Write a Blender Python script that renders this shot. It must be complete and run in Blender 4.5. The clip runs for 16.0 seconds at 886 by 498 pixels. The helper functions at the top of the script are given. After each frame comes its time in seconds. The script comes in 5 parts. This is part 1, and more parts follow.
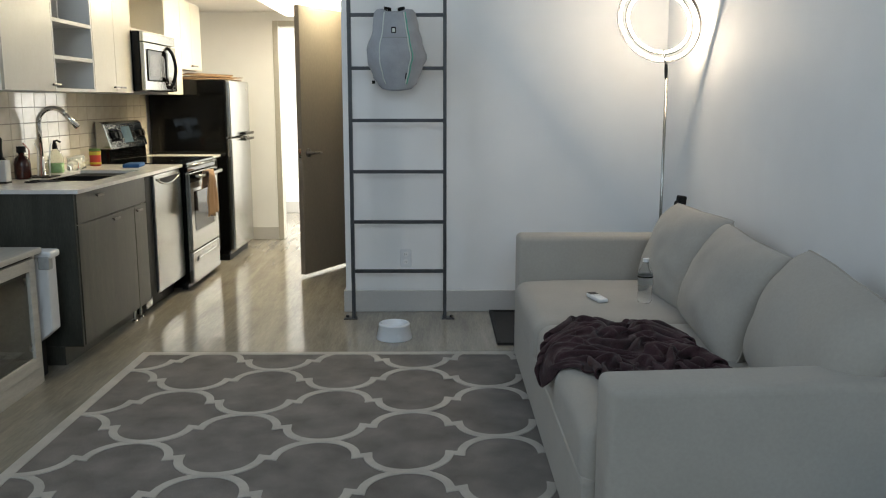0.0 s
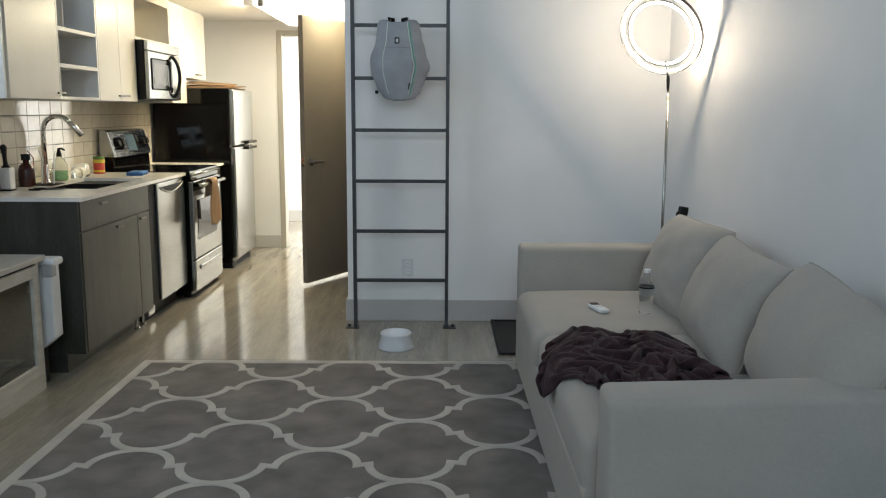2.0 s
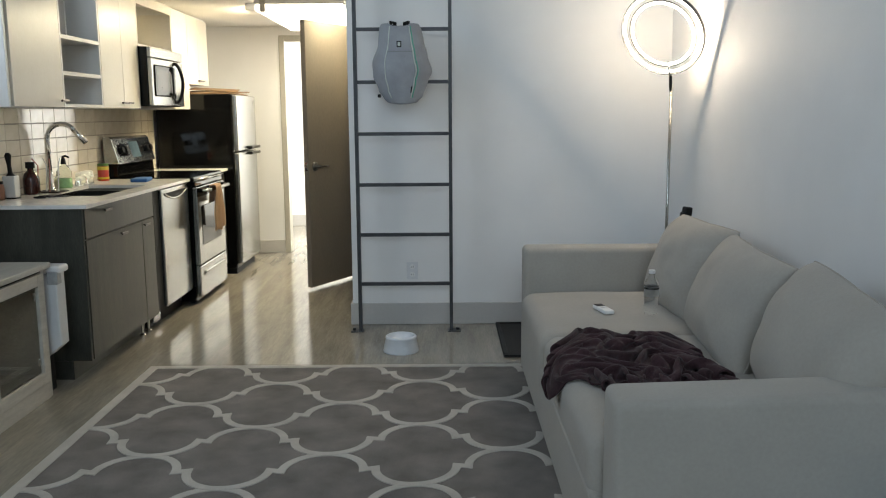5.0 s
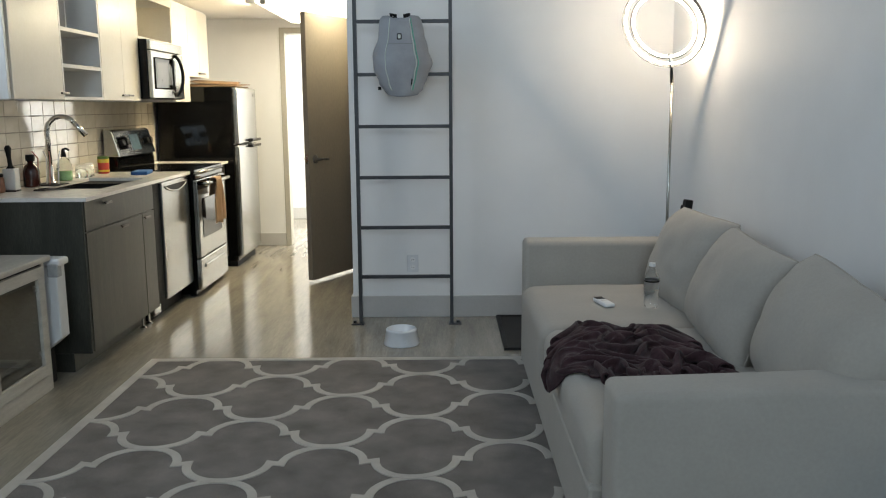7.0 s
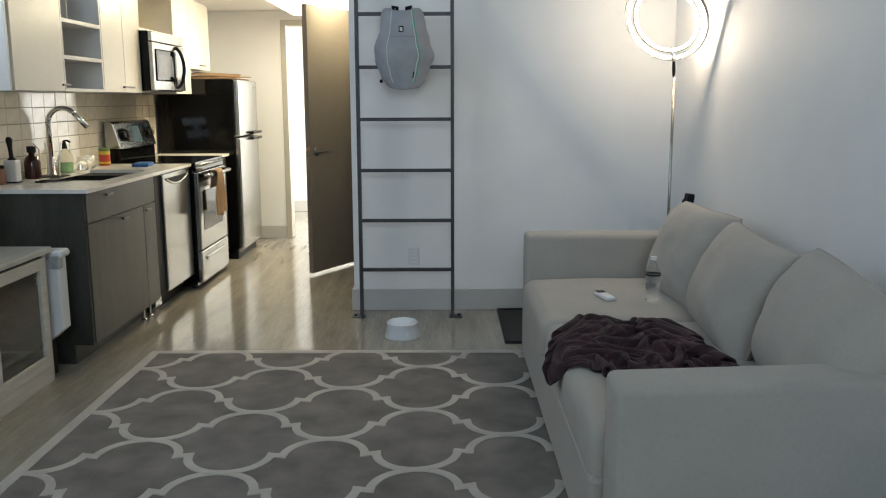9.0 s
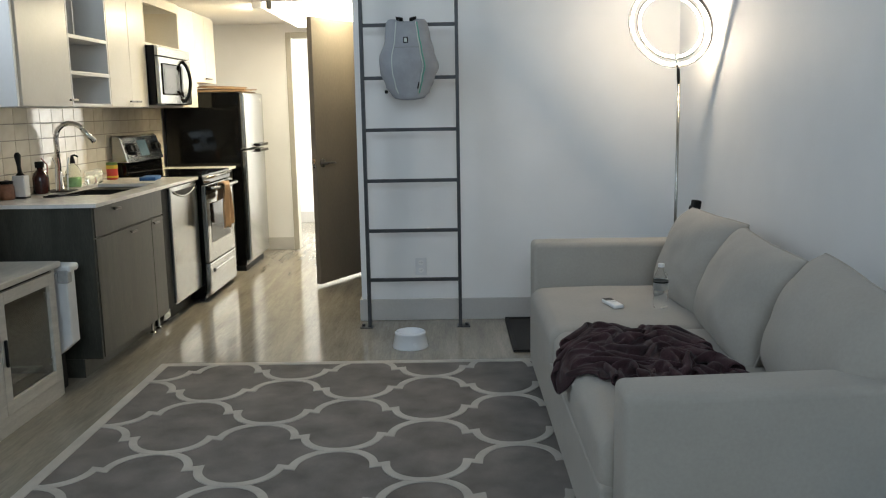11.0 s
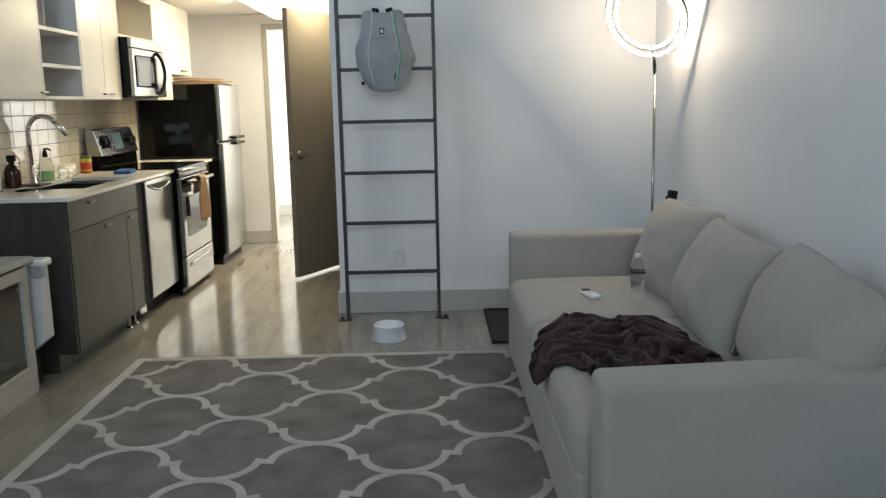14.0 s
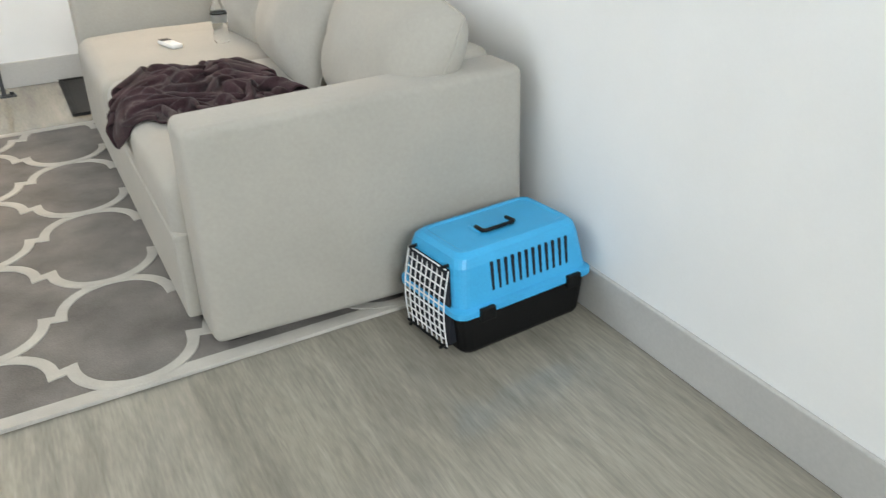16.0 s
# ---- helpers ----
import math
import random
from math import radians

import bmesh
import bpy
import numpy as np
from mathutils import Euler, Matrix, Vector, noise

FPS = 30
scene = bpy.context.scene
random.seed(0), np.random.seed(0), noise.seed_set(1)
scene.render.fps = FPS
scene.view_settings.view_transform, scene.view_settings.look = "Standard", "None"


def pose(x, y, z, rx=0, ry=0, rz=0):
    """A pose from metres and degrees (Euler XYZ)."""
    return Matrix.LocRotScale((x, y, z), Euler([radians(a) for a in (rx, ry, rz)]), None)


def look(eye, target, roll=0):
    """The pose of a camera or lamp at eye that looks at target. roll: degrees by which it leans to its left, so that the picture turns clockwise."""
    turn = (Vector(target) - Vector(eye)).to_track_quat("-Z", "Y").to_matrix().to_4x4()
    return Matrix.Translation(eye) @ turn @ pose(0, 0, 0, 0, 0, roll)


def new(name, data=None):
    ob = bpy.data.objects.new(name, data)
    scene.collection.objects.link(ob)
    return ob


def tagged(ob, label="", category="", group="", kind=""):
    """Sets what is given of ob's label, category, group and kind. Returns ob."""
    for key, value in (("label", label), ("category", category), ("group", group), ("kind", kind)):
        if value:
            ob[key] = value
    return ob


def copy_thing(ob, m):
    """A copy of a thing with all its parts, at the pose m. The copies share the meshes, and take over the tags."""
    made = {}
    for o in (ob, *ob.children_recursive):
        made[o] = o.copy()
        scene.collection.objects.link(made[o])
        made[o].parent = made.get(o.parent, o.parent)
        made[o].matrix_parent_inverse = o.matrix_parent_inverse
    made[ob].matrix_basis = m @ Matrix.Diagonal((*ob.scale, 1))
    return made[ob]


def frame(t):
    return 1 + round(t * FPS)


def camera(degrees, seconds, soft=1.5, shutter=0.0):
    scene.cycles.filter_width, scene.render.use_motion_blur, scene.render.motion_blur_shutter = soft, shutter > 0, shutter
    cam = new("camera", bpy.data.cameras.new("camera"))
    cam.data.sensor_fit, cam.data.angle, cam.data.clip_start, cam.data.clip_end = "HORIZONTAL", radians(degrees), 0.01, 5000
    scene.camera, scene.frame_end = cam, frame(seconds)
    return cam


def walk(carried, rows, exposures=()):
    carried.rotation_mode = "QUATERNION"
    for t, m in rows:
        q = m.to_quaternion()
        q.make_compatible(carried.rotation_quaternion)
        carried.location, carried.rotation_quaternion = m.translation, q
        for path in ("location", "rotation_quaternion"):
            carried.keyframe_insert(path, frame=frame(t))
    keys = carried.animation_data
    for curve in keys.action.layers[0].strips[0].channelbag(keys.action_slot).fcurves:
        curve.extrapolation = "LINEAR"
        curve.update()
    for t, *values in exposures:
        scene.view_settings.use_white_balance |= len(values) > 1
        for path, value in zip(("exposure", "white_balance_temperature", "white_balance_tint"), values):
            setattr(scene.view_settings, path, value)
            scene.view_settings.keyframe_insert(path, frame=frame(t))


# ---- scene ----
cam = camera(55.0, 16.0, soft=1.15, shutter=0.3)
PATH = [
    (0, (-0.029, -0.165, 1.352), (-0.014, 1.806, 1.011), -0.0),
    (0.5, (-0.028, -0.172, 1.354), (-0.026, 1.799, 1.017), 0.0),
    (1, (-0.028, -0.169, 1.357), (-0.027, 1.804, 1.029), -0.2),
    (1.5, (-0.029, -0.174, 1.358), (-0.021, 1.799, 1.028), 0.0),
    (2, (-0.031, -0.176, 1.357), (-0.02, 1.798, 1.037), 0.3),
    (2.5, (-0.033, -0.173, 1.357), (-0.029, 1.802, 1.044), 0.4),
    (3, (-0.032, -0.177, 1.359), (-0.03, 1.798, 1.044), 0.4),
    (3.5, (-0.026, -0.172, 1.358), (-0.018, 1.803, 1.043), 0.2),
    (4, (-0.028, -0.176, 1.358), (-0.023, 1.799, 1.045), -0.1),
    (6.5, (-0.026, -0.174, 1.357), (-0.027, 1.801, 1.038), -0.5),
    (7, (-0.023, -0.173, 1.357), (-0.026, 1.8, 1.027), -0.4),
    (7.5, (-0.026, -0.176, 1.36), (-0.032, 1.797, 1.031), -0.4),
    (8, (-0.025, -0.176, 1.358), (-0.032, 1.796, 1.024), -0.4),
    (8.5, (-0.021, -0.173, 1.356), (-0.017, 1.8, 1.023), -0.4),
    (9, (-0.03, -0.173, 1.355), (-0.033, 1.797, 1.01), -0.2),
    (11.5, (-0.027, -0.176, 1.36), (-0.049, 1.798, 1.039), -1.1),
    (12, (-0.026, -0.176, 1.363), (-0.031, 1.797, 1.039), -0.7),
    (12.5, (-0.023, -0.176, 1.361), (-0.027, 1.8, 1.05), -1.0),
    (13, (-0.024, -0.171, 1.362), (-0.027, 1.804, 1.047), -1.0),
    (13.5, (-0.021, -0.176, 1.361), (-0.025, 1.798, 1.043), -1.1),
    (14, (-0.018, -0.169, 1.356), (0.009, 1.801, 1.013), -1.2),
    (14.3, (-0.002, -0.149, 1.34), (0.152, 1.8, 0.943), -1.41),
    (14.5, (0.012, -0.132, 1.326), (0.26, 1.8, 0.873), -1.6),
    (14.7, (0.025, -0.113, 1.313), (0.351, 1.785, 0.788), -1.64),
    (15, (0.044, -0.086, 1.294), (0.496, 1.763, 0.679), -1.7),
    (15.2, (0.057, -0.079, 1.286), (0.553, 1.735, 0.616), -1.81),
    (15.5, (0.088, -0.062, 1.267), (0.727, 1.666, 0.489), -2.1),
    (15.7, (0.101, -0.055, 1.254), (0.815, 1.614, 0.423), -2.1),
    (16, (0.116, -0.048, 1.239), (0.909, 1.558, 0.35), -2.1),
]
walk(cam, [(t, look(e, g, r)) for t, e, g, r in PATH], [(0, 0, 6500, 10), (14, 0, 6500, 10), (14.5, 0.08, 6500, 10), (15, 0.64, 7000, 13), (15.5, 1.13, 7350, 13), (16, 1.54, 7500, 13)])

# ---- light ----
world = bpy.data.worlds.new("world")
scene.world = world
world.use_nodes = True
wn, wl = world.node_tree.nodes, world.node_tree.links
sky = wn.new("ShaderNodeTexSky")
sky.sky_type, sky.sun_disc = "NISHITA", False
sky.sun_elevation, sky.sun_rotation = radians(38), radians(200)
wl.new(sky.outputs[0], wn["Background"].inputs[0])
wn["Background"].inputs[1].default_value = 0.12


def area_lamp(name, m, sx, sy, power, colour):
    la = bpy.data.lights.new(name, "AREA")
    la.shape, la.size, la.size_y, la.energy, la.color = "RECTANGLE", sx, sy, power, colour
    ob = new(name, la)
    ob.matrix_world = m
    return ob


# daylight through the living-room window, the far room's window and the kitchen's ceiling light
area_lamp("window_daylight", look((0.0, -4.96, 3.4), (-0.3, 3.0, 2.2)), 2.4, 1.9, 122, (0.68, 0.85, 1.0))
area_lamp("side_window_daylight", look((-2.445, 2.82, 3.0), (1.4, 2.82, 2.4)), 2.2, 2.3, 35, (0.74, 0.88, 1.0))
area_lamp("far_window_daylight", look((0.42, 9.4, 1.5), (-1.5, 9.5, 0.6)), 1.5, 1.6, 150, (1.0, 0.98, 0.9))
area_lamp("ceiling_panel_light", look((-1.08, 6.75, 2.118), (-1.08, 6.75, 0)), 0.62, 0.7, 38, (1.0, 0.87, 0.56))
area_lamp("ceiling_panel_side_light", look((-1.41, 6.75, 2.15), (-2.4, 6.45, 1.75)), 0.7, 0.07, 16, (1.0, 0.87, 0.58))


# ---- materials ----
def mat(name, base, rough=0.6, metal=0.0, var=0.08, scale=6.0, grain=60.0, bump=0.1, depth=0.002, stretch=(1, 1, 1), alt=None, spec=0.5, rvar=0.08):
    """A principled surface with colour variation at two scales, a little uneven gloss and fine relief."""
    m = bpy.data.materials.new(name)
    m.use_nodes = True
    n, l = m.node_tree.nodes, m.node_tree.links
    p = n["Principled BSDF"]
    tc, mp = n.new("ShaderNodeTexCoord"), n.new("ShaderNodeMapping")
    mp.inputs["Scale"].default_value = stretch
    l.new(tc.outputs["Object"], mp.inputs[0])
    a, b = n.new("ShaderNodeTexNoise"), n.new("ShaderNodeTexNoise")
    a.inputs["Scale"].default_value, a.inputs["Detail"].default_value = scale, 5
    b.inputs["Scale"].default_value, b.inputs["Detail"].default_value = grain, 3
    for t in (a, b):
        l.new(mp.outputs[0], t.inputs["Vector"])
    alt = alt or tuple(c * (1 - 2.2 * var) for c in base)
    lite = tuple(min(1, c * (1 + var)) for c in base)
    r1 = n.new("ShaderNodeValToRGB")
    r1.color_ramp.elements[0].color, r1.color_ramp.elements[1].color = (*alt, 1), (*lite, 1)
    r1.color_ramp.elements[0].position, r1.color_ramp.elements[1].position = 0.3, 0.7
    l.new(a.outputs["Fac"], r1.inputs[0])
    mx = n.new("ShaderNodeMix")
    mx.data_type, mx.blend_type = "RGBA", "OVERLAY"
    mx.inputs[0].default_value = min(1, var * 3)
    l.new(r1.outputs[0], mx.inputs[6])
    l.new(b.outputs["Fac"], mx.inputs[7])
    l.new(mx.outputs[2], p.inputs["Base Color"])
    mr = n.new("ShaderNodeMapRange")
    mr.inputs[3].default_value, mr.inputs[4].default_value = max(0.02, rough - rvar), min(1, rough + rvar)
    l.new(a.outputs["Fac"], mr.inputs[0])
    l.new(mr.outputs[0], p.inputs["Roughness"])
    p.inputs["Metallic"].default_value = metal
    p.inputs["Specular IOR Level"].default_value = spec
    if bump:
        bp = n.new("ShaderNodeBump")
        bp.inputs["Strength"].default_value, bp.inputs["Distance"].default_value = bump, depth
        l.new(b.outputs["Fac"], bp.inputs["Height"])
        l.new(bp.outputs[0], p.inputs["Normal"])
    return m


def glow(name, colour, strength):
    m = bpy.data.materials.new(name)
    m.use_nodes = True
    p = m.node_tree.nodes["Principled BSDF"]
    p.inputs["Base Color"].default_value = (*colour, 1)
    p.inputs["Emission Color"].default_value = (*colour, 1)
    p.inputs["Emission Strength"].default_value = strength
    return m


def clear(name, colour, rough=0.02, ior=1.45):
    m = bpy.data.materials.new(name)
    m.use_nodes = True
    p = m.node_tree.nodes["Principled BSDF"]
    p.inputs["Base Color"].default_value = (*colour, 1)
    p.inputs["Roughness"].default_value, p.inputs["IOR"].default_value = rough, ior
    p.inputs["Transmission Weight"].default_value = 1
    return m


def woven(name, base, pitch=900.0, alt=None, var=0.06):
    """A woven cloth: crossing threads as relief and slight colour change."""
    m = mat(name, base, 0.92, 0, var, 5, 90, 0, alt=alt, spec=0.2)
    n, l = m.node_tree.nodes, m.node_tree.links
    p = n["Principled BSDF"]
    tc = n.new("ShaderNodeTexCoord")
    waves = []
    for axis in ("X", "Y", "Z"):
        w = n.new("ShaderNodeTexWave")
        w.bands_direction = axis
        w.inputs["Scale"].default_value, w.inputs["Distortion"].default_value = pitch / 6.28, 1.2
        l.new(tc.outputs["Object"], w.inputs["Vector"])
        waves.append(w)
    add = n.new("ShaderNodeMath")
    l.new(waves[0].outputs["Fac"], add.inputs[0]), l.new(waves[1].outputs["Fac"], add.inputs[1])
    add2 = n.new("ShaderNodeMath")
    l.new(add.outputs[0], add2.inputs[0]), l.new(waves[2].outputs["Fac"], add2.inputs[1])
    bp = n.new("ShaderNodeBump")
    bp.inputs["Strength"].default_value, bp.inputs["Distance"].default_value = 0.18, 0.0008
    l.new(add2.outputs[0], bp.inputs["Height"])
    l.new(bp.outputs[0], p.inputs["Normal"])
    p.inputs["Sheen Weight"].default_value = 0.15
    return m


WALL = mat("wall_paint", (0.78, 0.78, 0.77), 0.55, 0, 0.02, 2.5, 160, 0.12, 0.001)
# grey for the unseen high ceiling, chosen to lower the fill light
CEIL_DARK = mat("dark_unseen_ceiling", (0.26, 0.25, 0.24), 0.8, 0, 0.1, 2, 40, 0.3, 0.003)
# dark colour that carries the shade inside the console
INSIDE_SHADE = mat("console_inside_shade", (0.13, 0.12, 0.1), 0.6, 0, 0.1, 4, 50, 0.05)
CEIL = mat("ceiling_paint", (0.82, 0.80, 0.76), 0.7, 0, 0.02, 3, 140, 0.1)
BASE = mat("baseboard_paint", (0.47, 0.46, 0.44), 0.45, 0, 0.03, 4, 100, 0.05)


def streaked_floor():
    """Sealed wood-look planks: pale and dark streaks along the room over broad cloudy tones, under a clear coat."""
    m = mat("polished_floor", (0.28, 0.256, 0.21), 0.13, 0, 0.08, 2.2, 26, 0.03, 0.001, (5, 0.7, 1), rvar=0.04)
    n, l = m.node_tree.nodes, m.node_tree.links
    p = n["Principled BSDF"]
    under = p.inputs["Base Color"].links[0].from_socket
    tc = n.new("ShaderNodeTexCoord")
    for scale, lo, hi, amount in (((46, 5.0, 1), 0.36, 0.66, 0.075), ((130, 9, 1), 0.35, 0.7, 0.06), ((13, 1.6, 1), 0.4, 0.62, 0.06)):
        mp, t, r, mx = n.new("ShaderNodeMapping"), n.new("ShaderNodeTexNoise"), n.new("ShaderNodeMapRange"), n.new("ShaderNodeMix")
        mp.inputs["Scale"].default_value = scale
        t.inputs["Scale"].default_value, t.inputs["Detail"].default_value, t.inputs["Distortion"].default_value = 1.0, 3, 0.6
        r.inputs[1].default_value, r.inputs[2].default_value = lo, hi
        r.inputs[3].default_value, r.inputs[4].default_value = 1 - amount, 1 + amount
        l.new(tc.outputs["Object"], mp.inputs[0]), l.new(mp.outputs[0], t.inputs["Vector"]), l.new(t.outputs["Fac"], r.inputs[0])
        mx.data_type, mx.blend_type = "RGBA", "MULTIPLY"
        mx.inputs[0].default_value = 1
        l.new(under, mx.inputs[6]), l.new(r.outputs[0], mx.inputs[7])
        under = mx.outputs[2]
    l.new(under, p.inputs["Base Color"])
    return m


FLOOR = streaked_floor()
RUG = mat("rug_pile", (0.22, 0.2, 0.183), 0.95, 0, 0.16, 5, 320, 0.9, 0.004, spec=0.1)
RUGL = mat("rug_light_pile", (0.52, 0.49, 0.44), 0.95, 0, 0.07, 9, 320, 0.9, 0.004, spec=0.1)
SOFA = woven("sofa_linen", (0.38, 0.355, 0.312), var=0.025)
CAB = mat("dark_laminate", (0.052, 0.052, 0.041), 0.38, 0, 0.22, 3, 40, 0.1, 0.0006, (6, 6, 0.7))
UPPER = mat("cream_laminate", (0.72, 0.68, 0.6), 0.35, 0, 0.03, 3, 60, 0.03)
UPIN = mat("white_melamine", (0.74, 0.73, 0.71), 0.4, 0, 0.02, 3, 60, 0.03)
STEEL = mat("brushed_steel", (0.37, 0.366, 0.34), 0.24, 1.0, 0.015, 1.5, 60, 0, 0.0005, (3, 3, 1), rvar=0.02)
BRONZE = mat("dark_nickel", (0.16, 0.15, 0.14), 0.3, 1.0, 0.1, 8, 60, 0)
CHROME = mat("chrome", (0.75, 0.74, 0.72), 0.14, 1.0, 0.03, 8, 60, 0)
BLACK = mat("black_enamel", (0.004, 0.004, 0.004), 0.08, 0, 0.1, 5, 80, 0.02, spec=0.2, rvar=0.04)
MATTE = mat("black_plastic", (0.006, 0.006, 0.006), 0.5, 0, 0.1, 8, 120, 0.1, spec=0.2)
IRON = mat("painted_iron", (0.05, 0.052, 0.056), 0.45, 0.4, 0.15, 10, 90, 0.15)
QUARTZ = mat("pale_quartz", (0.78, 0.755, 0.71), 0.2, 0, 0.03, 30, 200, 0)
DOOR = mat("taupe_door_paint", (0.2, 0.168, 0.13), 0.4, 0, 0.05, 3, 90, 0.08, 0.001, (1, 1, 0.4))
FRAME = mat("door_frame_paint", (0.42, 0.4, 0.34), 0.4, 0, 0.03, 5, 80, 0.04)
WHITE = mat("white_plastic", (0.75, 0.75, 0.74), 0.35, 0, 0.03, 8, 80, 0.02)
CONS = mat("washed_white_wood", (0.5, 0.475, 0.42), 0.5, 0, 0.08, 4, 50, 0.12, 0.001, (7, 0.8, 7))
GLASS = clear("glass", (0.95, 0.97, 0.96))
GREY = mat("grey_backpack_cloth", (0.31, 0.325, 0.35), 0.8, 0, 0.08, 9, 260, 0.4, 0.001, spec=0.25)
PLUM = mat("plum_fleece", (0.05, 0.027, 0.03), 0.95, 0, 0.25, 10, 260, 0.5, 0.002, spec=0.05)
PLUM.node_tree.nodes["Principled BSDF"].inputs["Sheen Weight"].default_value = 0.09
BLUE = mat("blue_plastic", (0.02, 0.36, 0.66), 0.42, 0, 0.05, 6, 220, 0.15, 0.0008)


# ---- mesh helpers ----
ORIGIN = {}


def thing(name, at, label="", category="", group="", kind=""):
    """An Empty at a thing's base, which parents its parts."""
    ob = new(name)
    ob.location = at
    ob.empty_display_size = 0.05
    ORIGIN[ob] = Vector(at)
    return tagged(ob, label, category, group, kind)


def part(name, bm, material, parent=None, label="", smooth=False, at=None):
    """Links a bmesh, drawn in world metres, as one mesh under its thing or part."""
    o = Vector(at) if at is not None else (ORIGIN[parent] if parent else Vector())
    bmesh.ops.recalc_face_normals(bm, faces=bm.faces)
    me = bpy.data.meshes.new(name)
    bmesh.ops.translate(bm, verts=bm.verts, vec=-o)
    bm.to_mesh(me)
    bm.free()
    me.materials.append(material)
    if smooth:
        me.shade_smooth()
    ob = new(name, me)
    ORIGIN[ob] = o
    if parent:
        ob.parent = parent
        ob.location = o - ORIGIN[parent]
    else:
        ob.location = o
    return tagged(ob, label)


def box(x0, x1, y0, y1, z0, z1, r=0.0, seg=2, bm=None):
    bm = bm or bmesh.new()
    m = Matrix.Translation(((x0 + x1) / 2, (y0 + y1) / 2, (z0 + z1) / 2)) @ Matrix.Diagonal((x1 - x0, y1 - y0, z1 - z0, 1))
    vs = bmesh.ops.create_cube(bm, size=1, matrix=m)["verts"]
    if r:
        es = list({e for v in vs for e in v.link_edges})
        bmesh.ops.bevel(bm, geom=es, offset=r, segments=seg, affect="EDGES", profile=0.5)
    return bm


def tube(points, r, sides=10, bm=None, closed=False):
    """A round rod along a line of points."""
    bm = bm or bmesh.new()
    pts = [Vector(p) for p in points]
    n = len(pts)
    rings, up = [], Vector((0.13, 0.21, 0.97))
    for i, p in enumerate(pts):
        a = pts[i - 1] if i or closed else p
        b = pts[(i + 1) % n] if i < n - 1 or closed else p
        d = (b - a).normalized()
        u = d.cross(up)
        u = (u if u.length > 0.05 else d.cross(Vector((1, 0, 0)))).normalized()
        v = d.cross(u)
        rr = r[i] if isinstance(r, (list, tuple)) else r
        rings.append([bm.verts.new(p + rr * (math.cos(t) * u + math.sin(t) * v)) for t in (2 * math.pi * k / sides for k in range(sides))])
    for i in range(n if closed else n - 1):
        p, q = rings[i], rings[(i + 1) % n]
        for k in range(sides):
            bm.faces.new((p[k], p[(k + 1) % sides], q[(k + 1) % sides], q[k]))
    if not closed:
        bm.faces.new(rings[0][::-1]), bm.faces.new(rings[-1])
    return bm


def lathe(x, y, profile, sides=32, bm=None, tilt=None):
    """A turned body from (radius, height) pairs."""
    bm = bm or bmesh.new()
    rings = []
    for r, z in profile:
        if r < 1e-5:
            rings.append([bm.verts.new((x, y, z))])
        else:
            rings.append([bm.verts.new((x + r * math.cos(2 * math.pi * k / sides), y + r * math.sin(2 * math.pi * k / sides), z)) for k in range(sides)])
    for p, q in zip(rings, rings[1:]):
        for k in range(sides):
            k2 = (k + 1) % sides
            if len(p) == 1 and len(q) > 1:
                bm.faces.new((p[0], q[k], q[k2]))
            elif len(q) == 1 and len(p) > 1:
                bm.faces.new((p[k], p[k2], q[0]))
            elif len(p) > 1:
                bm.faces.new((p[k], p[k2], q[k2], q[k]))
    return bm


def prism(outline, axis, a, b, r=0.0, bm=None):
    """An outline of 2D points pushed along x, y or z from a to b."""
    bm = bm or bmesh.new()

    def put(u, v, w):
        return {"x": (w, u, v), "y": (u, w, v), "z": (u, v, w)}[axis]

    lo = [bm.verts.new(put(u, v, a)) for u, v in outline]
    hi = [bm.verts.new(put(u, v, b)) for u, v in outline]
    n = len(lo)
    caps = [bm.faces.new(lo[::-1]), bm.faces.new(hi)]
    for i in range(n):
        bm.faces.new((lo[i], lo[(i + 1) % n], hi[(i + 1) % n], hi[i]))
    if r:
        bmesh.ops.bevel(bm, geom=list({e for f in caps for e in f.edges}), offset=r, segments=2, affect="EDGES", profile=0.5)
    return bm


def moved(bm, m):
    bmesh.ops.transform(bm, matrix=m, verts=bm.verts)
    return bm


def wall_box(name, dims, material=WALL, label=""):
    return tagged(part(name, box(*dims), material), label, "", "", "structure")


# ---- structure ----
XL, XR, YB, YW, YF = -2.465, 1.41, -5.0, 5.262, 8.24
HC, HL = 2.2, 4.6
wall_box("floor", (-2.7, 1.6, -5.2, 10.6, -0.1, 0), FLOOR, "glossy beige-brown sealed floor with faint streaks")
wall_box("wall_right", (XR, XR + 0.15, YB - 0.15, YW + 0.15, 0, HL), WALL, "smooth white painted wall beside the sofa")
wall_box("wall_ladder", (-0.618, XR, YW, YW + 0.13, 0, HL), WALL, "smooth white painted wall behind the ladder")
wall_box("wall_corridor", (-0.618, -0.5, YW + 0.13, 7.2, 0, HC), WALL, "white painted corridor wall")
wall_box("wall_corridor_end", (-0.618, -0.5, 8.1, YF, 0, HC), WALL, "white painted corridor wall")
wall_box("wall_corridor_head", (-0.618, -0.5, 7.2, 8.1, 2.06, HC), WALL, "white painted wall over the doorway")
wall_box("wall_closet", (0.3, 0.4, YW + 0.13, YF, 0, HC), WALL, "plain white wall")
wall_box("wall_left", (XL - 0.15, XL, 3.95, 10.6, 0, HL), WALL, "white painted wall behind the kitchen")
wall_box("wall_left_back", (XL - 0.15, XL, YB - 0.15, 1.7, 0, HL), WALL, "white painted wall beyond the side window")
